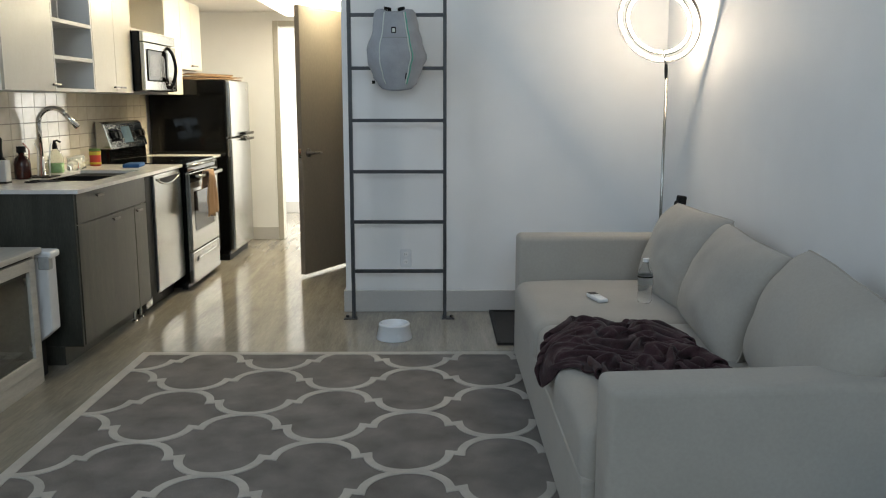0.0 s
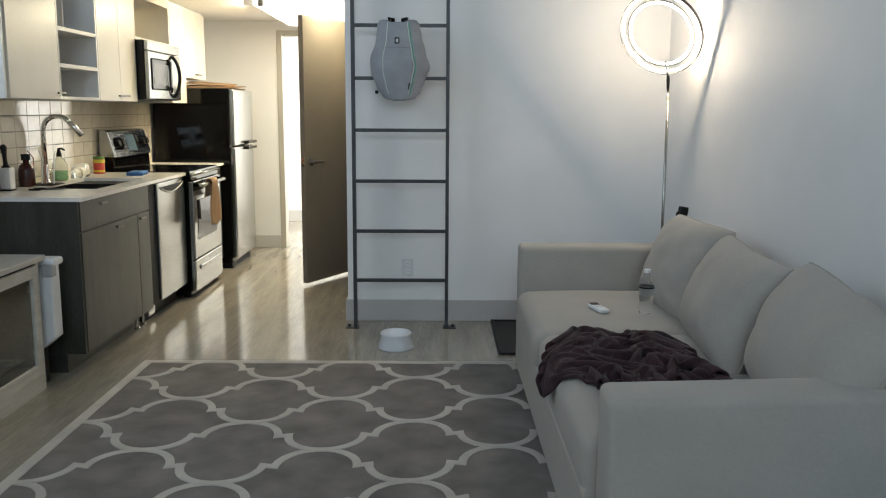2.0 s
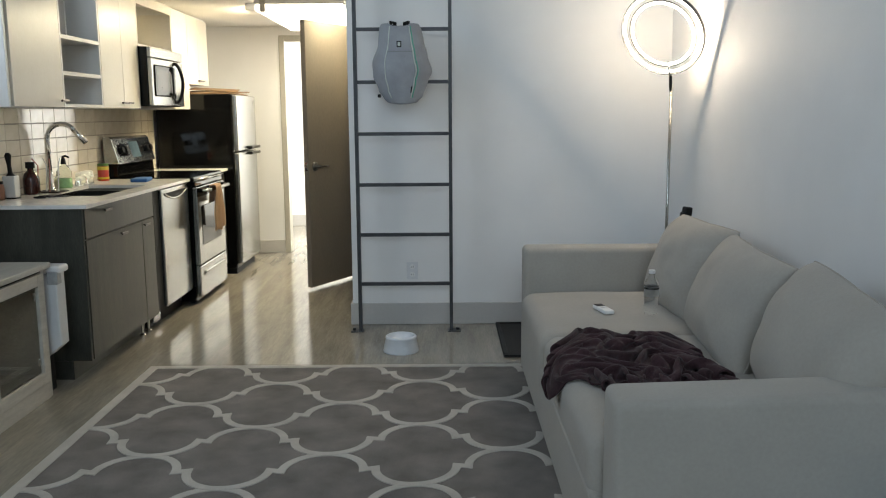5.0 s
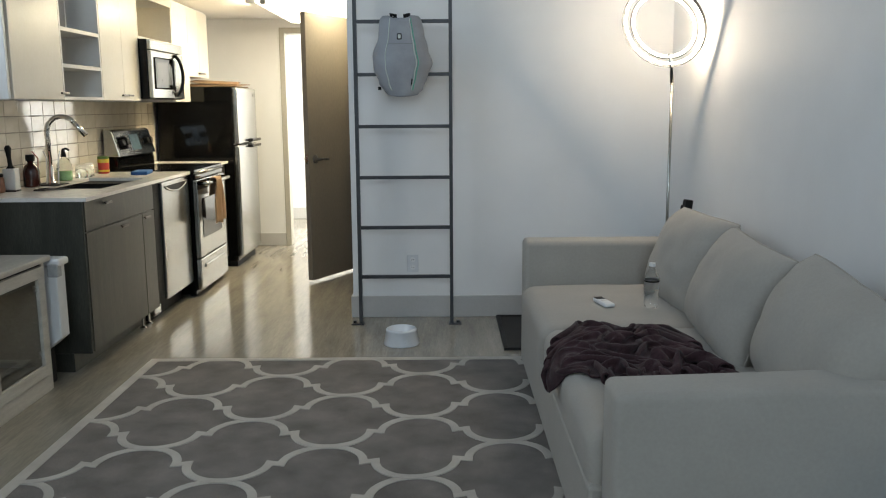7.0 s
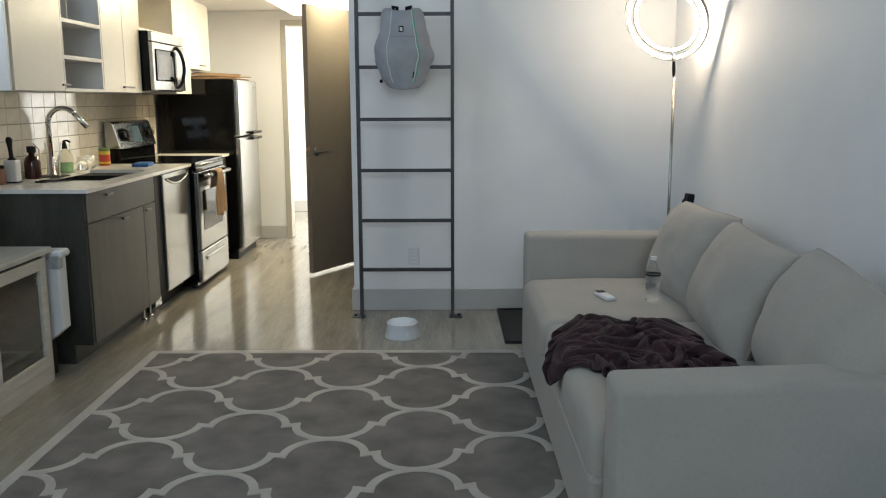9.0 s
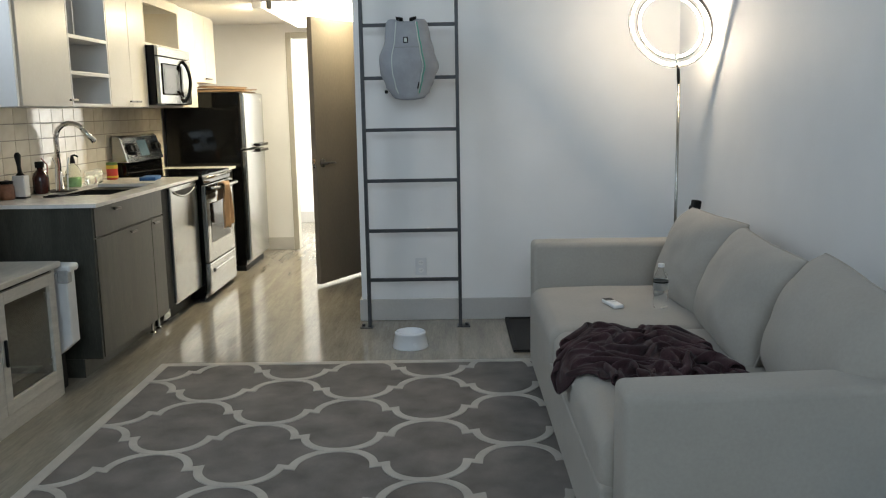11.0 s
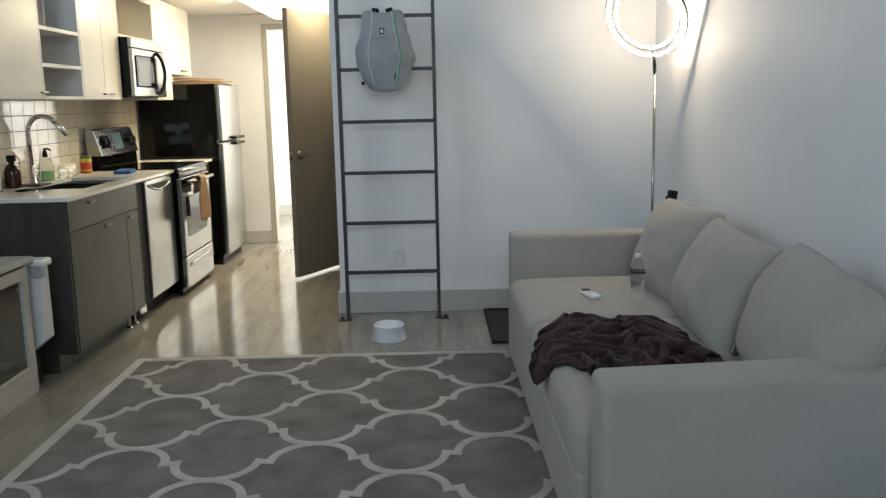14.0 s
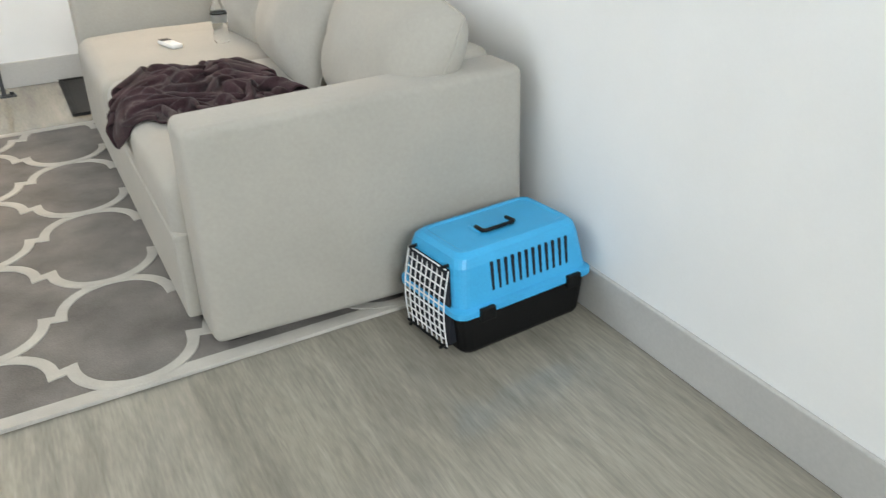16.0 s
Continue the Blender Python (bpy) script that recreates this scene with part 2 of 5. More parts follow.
wall_box("wall_left_head", (XL - 0.15, XL, 1.7, 3.95, 4.2, HL), WALL, "white painted wall above the side window")
wall_box("wall_left_sill", (XL - 0.15, XL, 1.7, 3.95, 0, 1.8), WALL, "white painted wall below the side window")
wall_box("wall_far", (XL, -1.55, YF, YF + 0.12, 0, HC), WALL, "white painted far wall beside the doorway")
wall_box("wall_far_right", (-0.72, 0.4, YF, YF + 0.12, 0, HC), WALL, "white painted far wall")
wall_box("wall_far_head", (-1.55, -0.72, YF, YF + 0.12, 2.075, HC), WALL, "white painted wall over the doorway")
wall_box("wall_far_room", (XL, 0.6, 10.3, 10.42, 0, 2.6), WALL, "bright white wall of the far room")
wall_box("wall_far_room_side", (0.5, 0.6, YF + 0.12, 8.6, 0, 2.6), WALL, "white wall of the far room")
wall_box("wall_far_room_side_end", (0.5, 0.6, 10.2, 10.3, 0, 2.6), WALL, "white wall of the far room")
wall_box("wall_far_room_sill", (0.5, 0.6, 8.6, 10.2, 0, 0.7), WALL, "white wall below the far room's window")
wall_box("wall_far_room_head", (0.5, 0.6, 8.6, 10.2, 2.3, 2.6), WALL, "white wall above the far room's window")
wall_box("wall_loft", (XL, -0.618, YW, YW + 0.13, HC + 0.1, HL), WALL, "white painted wall above the kitchen")
# window wall behind the viewer
wall_box("wall_window_sill", (XL, XR, YB - 0.15, YB, 0, 2.4), WALL, "white wall under the large window")
wall_box("wall_window_head", (XL, XR, YB - 0.15, YB, 4.4, HL), WALL, "white wall above the large window")
wall_box("wall_window_left", (XL, -1.25, YB - 0.15, YB, 2.4, 4.4), WALL, "white wall beside the large window")
wall_box("wall_window_right", (1.25, XR, YB - 0.15, YB, 2.4, 4.4), WALL, "white wall beside the large window")
# out of view; its dark colour keeps bounced light down
wall_box("ceiling", (XL, XR, YB, YW, HL, HL + 0.1), CEIL_DARK, "unseen high ceiling, made grey to cut bounced light")
wall_box("ceiling_kitchen", (XL, 0.4, YW + 0.001, YF + 0.12, HC, HC + 0.1), CEIL, "white painted low kitchen ceiling")
wall_box("ceiling_far_room", (XL, 0.6, YF + 0.12, 10.42, 2.6, 2.7), CEIL, "white ceiling of the far room")
# baseboards
BH = 0.142


def baseboard(dims):
    b = part("baseboard", box(*dims, r=0.004), BASE)
    return tagged(b, "tall grey painted baseboard along the wall", "baseboard", "", "structure")


baseboard((XR - 0.014, XR, YB, YW - 0.014, 0, 0.134))
baseboard((-0.632, XR, YW - 0.014, YW, 0, BH))
baseboard((-0.632, -0.618, YW, 7.1, 0, BH))
baseboard((XL, -1.60, YF - 0.014, YF, 0, 0.125))
baseboard((XL, 0.5, 10.286, 10.3, 0, 0.14))


# ---- doors ----
def far_door_frame():
    d = thing("door_2", (-1.125, YF, 0), "open doorway with a grey-green painted frame into a bright room", "doorway", "", "structure")
    part("jamb", box(-1.598, -1.545, YF - 0.018, YF + 0.13, 0, 2.115, 0.004), FRAME, d)
    part("jamb", box(-0.72, -0.65, YF - 0.018, YF + 0.13, 0, 2.115, 0.004), FRAME, d)
    part("head", box(-1.545, -0.72, YF - 0.018, YF + 0.13, 2.06, 2.115, 0.004), FRAME, d)


def open_door():
    hinge, free = Vector((-0.665, 7.16, 0)), Vector((-1.089, 6.372, 0))
    w = (free - hinge).length
    d = thing("door_1", hinge, "taupe painted flush door standing open into the corridor", "door", "", "structure")
    turn = Matrix.Translation(hinge) @ Matrix.Rotation(math.atan2(free.y - hinge.y, free.x - hinge.x), 4, "Z")
    part("leaf", moved(box(0, w, -0.0, 0.044, 0.022, 2.062, 0.003), turn), DOOR, d)
    # the side that the viewer sees is local +y
    h = part("door_handle", moved(lathe(0, 0, [(0, 0), (0.033, 0), (0.033, 0.008), (0.026, 0.014), (0.012, 0.016), (0.011, 0.05), (0, 0.052)], 20), turn @ Matrix.Translation((w - 0.075, 0.044, 0.965)) @ Matrix.Rotation(radians(-90), 4, "X")), BRONZE, d, "satin nickel lever handle", True)
    part("lever", moved(tube([(w - 0.075, 0.092, 0.965), (w - 0.10, 0.096, 0.966), (w - 0.15, 0.094, 0.965), (w - 0.19, 0.09, 0.962)], [0.01, 0.009, 0.008, 0.007]), turn), BRONZE, h, "", True)
    part("door_handle", moved(tube([(w - 0.075, 0.0, 0.965), (w - 0.075, -0.05, 0.965), (w - 0.13, -0.055, 0.965), (w - 0.19, -0.05, 0.965)], 0.009), turn), CHROME, d, "satin nickel lever handle", True)
    part("latch_plate", moved(box(w - 0.001, w + 0.002, 0.01, 0.034, 0.93, 1.0, 0.001), turn), CHROME, d)
    for z in (0.25, 1.03, 1.85):
        part("hinge", moved(tube([(-0.008, -0.004, z - 0.05), (-0.008, -0.004, z + 0.05)], 0.007), turn), CHROME, d)
    part("frame", box(-0.632, -0.486, 7.165, 7.2, 0, 2.1, 0.003), FRAME, d)


far_door_frame()
open_door()


# ---- rug ----
def bmesh_cut(bm, x=-0.2):
    """Adds an edge across a mesh at one x, where its outline bends."""
    bmesh.ops.bisect_plane(bm, geom=bm.verts[:] + bm.edges[:] + bm.faces[:], plane_co=(x, 0, 0), plane_no=(1, 0, 0))
    return bm


def rug():
    x0, x1, y0, y1, zt = -1.622, 1.37, 1.85, 4.305, 0.010

    def skew(bm):
        """The near edge runs slightly askew towards the wall."""
        for v in bm.verts:
            v.co.y += 0.046 * max(0, v.co.x + 0.2) * max(0, (y1 - v.co.y) / (y1 - y0))
        return bm

    r = thing("rug", ((x0 + x1) / 2, (y0 + y1) / 2, 0), "grey tufted rug with a pale quatrefoil trellis and border", "rug")
    part("field", skew(bmesh_cut(box(x0, x1, y0, y1, 0.001, zt, 0.004))), RUG, r)
    bd, zl = 0.048, zt + 0.0025
    bm = bmesh.new()
    for d in ((x0, x1, y0, y0 + bd), (x0, x1, y1 - bd, y1), (x0, x0 + bd, y0 + bd, y1 - bd), (x1 - bd, x1, y0 + bd, y1 - bd)):
        box(*d, 0.002, zl, 0, bm=bm)
    part("border", skew(bmesh_cut(bm)), RUGL, r, "pale border band")
    a, b, hw = 0.3595, 0.3077, 0.0175
    half = [(0.157 * math.sin(t), -0.16 + 0.16 * math.cos(t)) for t in (radians(90 * k / 10) for k in range(11))]
    edge = half + [(a - u, -b - v) for u, v in reversed(half)]

    def ribbon(bm, pts):
        row = []
        for i, p in enumerate(pts):
            p = Vector(p)
            d0 = (p - Vector(pts[i - 1])).normalized() if i else None
            d1 = (Vector(pts[i + 1]) - p).normalized() if i < len(pts) - 1 else None
            d0, d1 = d0 or d1, d1 or d0
            n0, n1 = Vector((-d0.y, d0.x)), Vector((-d1.y, d1.x))
            n = (n0 + n1).normalized()
            n *= hw / max(0.55, n.dot(n1))
            zk = zl + 0.002 * i / len(pts)
            row.append([bm.verts.new((q.x, q.y, z)) for q, z in ((p + n, zt - 0.002), (p + n * 0.94, zk), (p - n * 0.94, zk), (p - n, zt - 0.002))])
        for s, t in zip(row, row[1:]):
            for k in range(3):
                bm.faces.new((s[k], s[k + 1], t[k + 1], t[k]))

    def line(run):
        bm = bmesh.new()
        ribbon(bm, run)
        part("trellis_line", skew(bm), RUGL, r)

    for i in range(-4, 7):
        for j in range(-5, 6):
            if (i + j) % 2:
                continue
            cx, cy = -0.497 + a * i, 3.110 + b * j
            for s in (1, -1):
                pts = [(cx + s * u, cy + v - 0.045 * min(1, max(0, 0.35 - cx - s * u)) * min(1, max(0.25, (cy + v - y0) / 0.6))) for u, v in edge]
                run = []
                for p in pts:
                    if x0 + 0.02 < p[0] < x1 - 0.02 and y0 + 0.02 < p[1] < y1 - 0.02:
                        run.append(p)
                    else:
                        if len(run) > 1:
                            line(run)
                        run = []
                if len(run) > 1:
                    line(run)


rug()


# ---- sofa ----
def pad(w, h, d, puff=0.5, seed=0, corner=0.5, wrinkle=0.006, n=30, soft=0.0):
    """A stuffed cushion lying in x, y with its thickness in z: soft edges, plump middle and slight creases."""
    bm = bmesh.new()
    sides = []
    for s in (1, -1):
        grid = []
        for i in range(n + 1):
            row = []
            for j in range(n + 1):
                u, v = 2 * i / n - 1, 2 * j / n - 1
                uu, vv = math.sin(u * math.pi / 2), math.sin(v * math.pi / 2)
                e = max(0.0, (1 - abs(uu) ** 2.6) * (1 - abs(vv) ** 2.6))
                t = d / 2 * e ** puff
                pinch = 1 - 0.05 * (1 - abs(vv)) * corner
                pinch2 = 1 - 0.05 * (1 - abs(uu)) * corner
                blunt = 1 - soft * uu * uu * vv * vv
                x, y = uu * w / 2 * pinch * blunt, vv * h / 2 * pinch2 * blunt
                q = Vector((x * 4, y * 4, s * 1.7 + seed * 3.1))
                t += wrinkle * e ** 0.5 * (noise.noise(q) * 1.2 + noise.noise(q * 2.7) * 0.5)
                # short creases that run in from the seams
                away = math.atan2(y, x)
                t -= wrinkle * 0.45 * (1 - e) * e * 4 * max(0, noise.noise(Vector((away * 5, seed * 2.3, s * 0.7)))) 
                row.append(bm.verts.new((x, y, s * t)) if s == 1 or 0 < i < n and 0 < j < n else sides[0][i][j])
            grid.append(row)
        sides.append(grid)
        for i in range(n):
            for j in range(n):
                f = (grid[i][j], grid[i + 1][j], grid[i + 1][j + 1], grid[i][j + 1])
                bm.faces.new(f if s == 1 else f[::-1])
    return bm


def pad_edge(w, h, corner, soft, n=30):
    """The seam line round a cushion made by pad()."""
    loop = [(-1 + 2 * k / n, -1) for k in range(n)] + [(1, -1 + 2 * k / n) for k in range(n)] + [(1 - 2 * k / n, 1) for k in range(n)] + [(-1, 1 - 2 * k / n) for k in range(n)]
    out = []
    for u, v in loop:
        uu, vv = math.sin(u * math.pi / 2), math.sin(v * math.pi / 2)
        blunt = 1 - soft * uu * uu * vv * vv
        out.append(Vector((uu * w / 2 * (1 - 0.05 * (1 - abs(vv)) * corner) * blunt, vv * h / 2 * (1 - 0.05 * (1 - abs(uu)) * corner) * blunt, 0)))
    return out


def sofa():
    s = thing("sofa", (0.89, 3.2, 0), "light grey-beige linen sofa with loose back cushions", "sofa")
    xf, xb, ya, yb = 0.412, 1.36, 1.925, 4.40
    ta = 0.18
    bm = box(xf + 0.004, xb, ya, ya + ta, 0.03, 0.645, 0.026, 4)
    for v in bm.verts:
        if v.co.z > 0.5:
            v.co.z -= 0.026 * (1 - (v.co.x - xf) / (xb - xf))
    part("arm", bm, SOFA, s, "", True)
    part("arm", box(xf - 0.012, xb, yb - ta, yb, 0.03, 0.658, 0.028, 4), SOFA, s, "", True)
    part("back", box(xb - 0.16, xb, ya + ta + 0.002, yb - ta - 0.002, 0.03, 0.66, 0.03, 4), SOFA, s, "", True)
    part("base", box(xf - 0.029, xb - 0.162, ya + ta + 0.002, yb - ta - 0.002, 0.03, 0.285, 0.012, 2), SOFA, s)
    mid = 3.29
    for y0, y1, k in ((ya + ta + 0.006, mid - 0.009, 0), (mid + 0.009, yb - ta - 0.006, 1)):
        bm = box(xf - 0.03 + (0.004 if k == 0 else 0), xb - 0.15, y0, y1, 0.225, 0.443 - 0.014 * k, 0.058, 5)
        bmesh.ops.subdivide_edges(bm, edges=[e for e in bm.edges if e.calc_length() > 0.3], cuts=14, use_grid_fill=True)
        for v in bm.verts:
            if v.co.z > 0.36:
                uu, vv = (v.co.x - xf) / 0.8, (v.co.y - y0) / (y1 - y0)
                v.co.z += 0.026 * max(0, math.sin(math.pi * min(1, max(0, uu)))) ** 0.5 * max(0, math.sin(math.pi * min(1, max(0, vv)))) ** 0.5
                v.co.z += 0.004 * noise.noise(v.co * 5)
        part("seat_cushion", bm, SOFA, s, "", True)
    # three loose cushions leaning on the back
    lean = radians(67)
    for y, w, h, d, turn, k, x, z, roll in ((3.77, 0.68, 0.47, 0.26, 5, 1, 1.13, 0.635, 0), (3.075, 0.86, 0.45, 0.27, -5, 2, 1.115, 0.625, 0), (2.325, 0.73, 0.46, 0.29, 1, 3, 1.127, 0.63, -7)):
        soft, pinch = (0.03, 0.0, 0.085)[k - 1], (0.9, 0.9, 1.2)[k - 1]
        bm = pad(h, w, d, 0.5, k, pinch, 0.016, 36, soft)
        m = Matrix.Translation((x, y, z)) @ Matrix.Rotation(radians(turn), 4, "Z") @ Matrix.Rotation(-lean, 4, "Y") @ Matrix.Rotation(radians(roll), 4, "Z")
        c = part("back_cushion", moved(bm, m), SOFA, s, "", True)
        part("piping", tube([m @ p for p in pad_edge(h, w, pinch, soft)], 0.0045, 6, closed=True), SOFA, c, "", True)
    for x in (xf + 0.07, xb - 0.07):
        for y in (ya + 0.07, yb - 0.07):
            part("foot", box(x - 0.03, x + 0.03, y - 0.03, y + 0.03, 0.013 if y < 4.3 else 0.001, 0.032, 0.003), MATTE, s)


sofa()


# ---- kitchen ----
XF = -1.852   # front of the base units
TOP = 0.916


def bar_knob(parent, x, y, z, along=0.09):
    k = part("handle", tube([(x, y, z), (x + 0.022, y, z)], 0.005, 8), BRONZE, parent, "small nickel bar handle", True)
    part("bar", box(x + 0.02, x + 0.03, y - along / 2, y + along / 2, z - 0.006, z + 0.006, 0.002), BRONZE, k)


def base_cabinet():
    y0, y1 = 4.11, 5.16
    c = thing("base_cabinet", (-2.15, (y0 + y1) / 2, 0), "dark grey-brown wood-grain sink base cabinet with drawer front", "cabinet")
    part("end_panel", box(XL + 0.002, XF - 0.005, y0, y0 + 0.02, 0.1, 0.895, 0.002), CAB, c)
    part("end_panel_foot", box(XL + 0.002, -1.955, y0, y0 + 0.02, 0, 0.1), CAB, c)
    part("body", box(XL + 0.002, XF - 0.022, y0 + 0.02, y1, 0.1, 0.65), CAB, c)
    part("toe_kick", box(-1.97, -1.955, y0 + 0.02, y1, 0, 0.1), CAB, c)
    for y in (4.99, 5.1):
        part("leg", lathe(-1.905, y, [(0, 0.0), (0.02, 0.0), (0.02, 0.012), (0.009, 0.02), (0.009, 0.1), (0, 0.1)], 14), CHROME, c, "small chrome levelling leg")
    d = part("drawer_front", box(XF - 0.02, XF, y0 + 0.022, y1 - 0.003, 0.735, 0.892, 0.002), CAB, c)
    bar_knob(d, XF, 4.385, 0.862)
    for a, b, k in ((y0 + 0.022, 4.945, 4.6), (4.95, y1 - 0.003, 4.975)):
        d = part("door", box(XF - 0.02, XF, a, b, 0.105, 0.73, 0.002), CAB, c)
        bar_knob(d, XF, k, 0.705)


def counter():
    w = thing("countertop", (-2.15, 5.0, 0.87), "pale quartz countertop with an undermounted steel sink", "countertop")
    x1, y0, y1 = -1.828, 4.1, 5.885
    sx0, sx1, sy0, sy1 = -2.33, -1.95, 4.6, 5.36
    bm = bmesh.new()
    for d in ((XL + 0.003, sx0, y0, y1), (sx1, x1, y0, y1), (sx0, sx1, y0, sy0), (sx0, sx1, sy1, y1)):
        box(*d, 0.896, TOP, 0, bm=bm)
    part("slab", bm, QUARTZ, w)
    bm = bmesh.new()
    t = 0.008
    for d in ((sx0 - t, sx0, sy0 - t, sy1 + t, 0.68, 0.895), (sx1, sx1 + t, sy0 - t, sy1 + t, 0.68, 0.895), (sx0, sx1, sy0 - t, sy0, 0.68, 0.895), (sx0, sx1, sy1, sy1 + t, 0.68, 0.895), (sx0, sx1, sy0, sy1, 0.672, 0.68)):
        box(*d, bm=bm)
    part("sink", bm, STEEL, w, "stainless steel sink bowl")
    w = thing("countertop", (-2.15, 6.9, 0.87), "short pale quartz countertop between range and fridge", "countertop")
    part("slab", box(XL + 0.003, -1.85, 6.67, 7.06, 0.896, TOP, 0.002), QUARTZ, w)
    c = thing("base_cabinet", (-2.15, 6.9, 0), "narrow dark base cabinet between range and fridge", "cabinet")
    part("body", box(XL + 0.002, -1.9, 6.672, 7.055, 0.1, 0.895), CAB, c)
    part("door", box(-1.9, -1.88, 6.675, 7.052, 0.105, 0.88, 0.002), CAB, c)
    part("toe_kick", box(-1.98, -1.96, 6.672, 7.055, 0, 0.1), CAB, c)


def dishwasher():
    y0, y1 = 5.19, 5.875
    d = thing("dishwasher", (-2.1, 5.53, 0), "stainless steel dishwasher with a curved pocket handle", "dishwasher")
    part("body", box(XL + 0.05, XF - 0.03, y0 - 0.02, y1 + 0.005, 0.1, 0.894), MATTE, d)
    f = part("door", box(XF - 0.025, XF + 0.014, y0 + 0.1, y1, 0.12, 0.886, 0.006), STEEL, d)
    ya, yb, z = y0 + 0.16, y1 - 0.05, 0.858
    arc = [(ya + (yb - ya) * k / 14, z - 0.042 * math.sin(math.pi * k / 14) ** 0.8) for k in range(15)]
    part("pocket", prism(arc, "x", XF + 0.011, XF + 0.0155), MATTE, f, "dark handle pocket")
    part("lip", tube([(XF + 0.016, y, zz - 0.004) for y, zz in arc], 0.007, 8), STEEL, f, "curved steel handle lip", True)
    part("side_trim", box(XF - 0.03, XF - 0.004, y0 - 0.02, y0 + 0.096, 0.12, 0.888, 0.002), MATTE, d)
    part("kick_plate", box(-1.96, -1.93, y0, y1, 0.0, 0.1), MATTE, d)
    part("vent", box(-1.93, -1.90, 5.2, 5.32, 0.03, 0.1, 0.004), STEEL, d)


def kitchen_range():
    y0, y1, xf = 5.895, 6.655, -1.785
    r = thing("range", (-2.1, 6.275, 0), "black and stainless steel electric range", "range")
    part("body", box(XL + 0.03, xf - 0.04, y0, y1, 0.02, 0.9, 0.003), BLACK, r)
    part("cooktop", box(XL + 0.03, xf - 0.016, y0 - 0.004, y1 + 0.004, 0.902, 0.924, 0.006), BLACK, r, "black glass cooktop")
    d = part("oven_door", box(xf - 0.038, xf, y0 + 0.006, y1 - 0.006, 0.285, 0.85, 0.008), STEEL, r)
    part("window", box(xf - 0.002, xf + 0.003, y0 + 0.1, y1 - 0.14, 0.42, 0.71, 0.004), BLACK, d, "dark oven window")
    part("top_band", box(xf - 0.002, xf + 0.003, y0 + 0.01, y1 - 0.01, 0.78, 0.846, 0.002), BLACK, d)
    part("handle", tube([(xf, y0 + 0.07, 0.822), (xf + 0.05, y0 + 0.07, 0.822), (xf + 0.058, y0 + 0.1, 0.822), (xf + 0.058, y1 - 0.1, 0.822), (xf + 0.05, y1 - 0.07, 0.822), (xf, y1 - 0.07, 0.822)], 0.014, 10), STEEL, d, "", True)
    part("fascia", box(xf - 0.038, xf - 0.012, y0 + 0.004, y1 - 0.004, 0.855, 0.899, 0.006), BLACK, r)
    part("front_trim", tube([(xf - 0.012, y0, 0.897), (xf - 0.012, y1, 0.897)], 0.012, 10), STEEL, r, "", True)
    w = part("drawer", box(xf - 0.038, xf, y0 + 0.006, y1 - 0.006, 0.045, 0.278, 0.008), STEEL, r)
    part("grip", box(xf - 0.004, xf + 0.012, y0 + 0.12, y1 - 0.12, 0.195, 0.228, 0.006), STEEL, w)
    for y in (y0 + 0.05, y1 - 0.05):
        part("foot", box(xf - 0.1, xf - 0.06, y - 0.02, y + 0.02, 0, 0.022), MATTE, r)
    # sloped control panel at the back
    g = part("backguard", prism([(XL + 0.03, 0.925), (XL + 0.13, 0.925), (XL + 0.125, 1.02), (XL + 0.03, 1.02)], "y", y0, y1, 0.004), BLACK, r)
    p = part("control_panel", prism([(XL + 0.03, 1.02), (XL + 0.145, 1.02), (XL + 0.095, 1.195), (XL + 0.075, 1.21), (XL + 0.03, 1.21)], "y", y0, y1, 0.006), STEEL, r)
    nrm = Vector((0.175, 0, 0.05)).normalized()

    def on_panel(u, v):
        return Vector((XL + 0.145 - 0.05 * v, y0 + u, 1.02 + 0.175 * v))

    def pad_box(u0, u1, v0, v1, lift):
        bm = bmesh.new()
        q = [on_panel(u0, v0), on_panel(u1, v0), on_panel(u1, v1), on_panel(u0, v1)]
        lo = [bm.verts.new(c - nrm * 0.003) for c in q]
        hi = [bm.verts.new(c + nrm * lift) for c in q]
        bm.faces.new(hi)
        for i in range(4):
            bm.faces.new((lo[i], lo[(i + 1) % 4], hi[(i + 1) % 4], hi[i]))
        return bm

    part("display", pad_box(0.30, 0.47, 0.2, 0.86, 0.003), mat("display_glass", (0.1, 0.15, 0.19), 0.15, 0, 0.1), p, "blue-grey display")
    for u in (0.05, 0.56):
        part("knob_plate", pad_box(u, u + 0.17, 0.28, 0.78, 0.002), BLACK, p)
        for du in (0.045, 0.125):
            c = on_panel(u + du, 0.53)
            part("knob", tube([c, c + nrm * 0.028], 0.024, 16), MATTE, p)


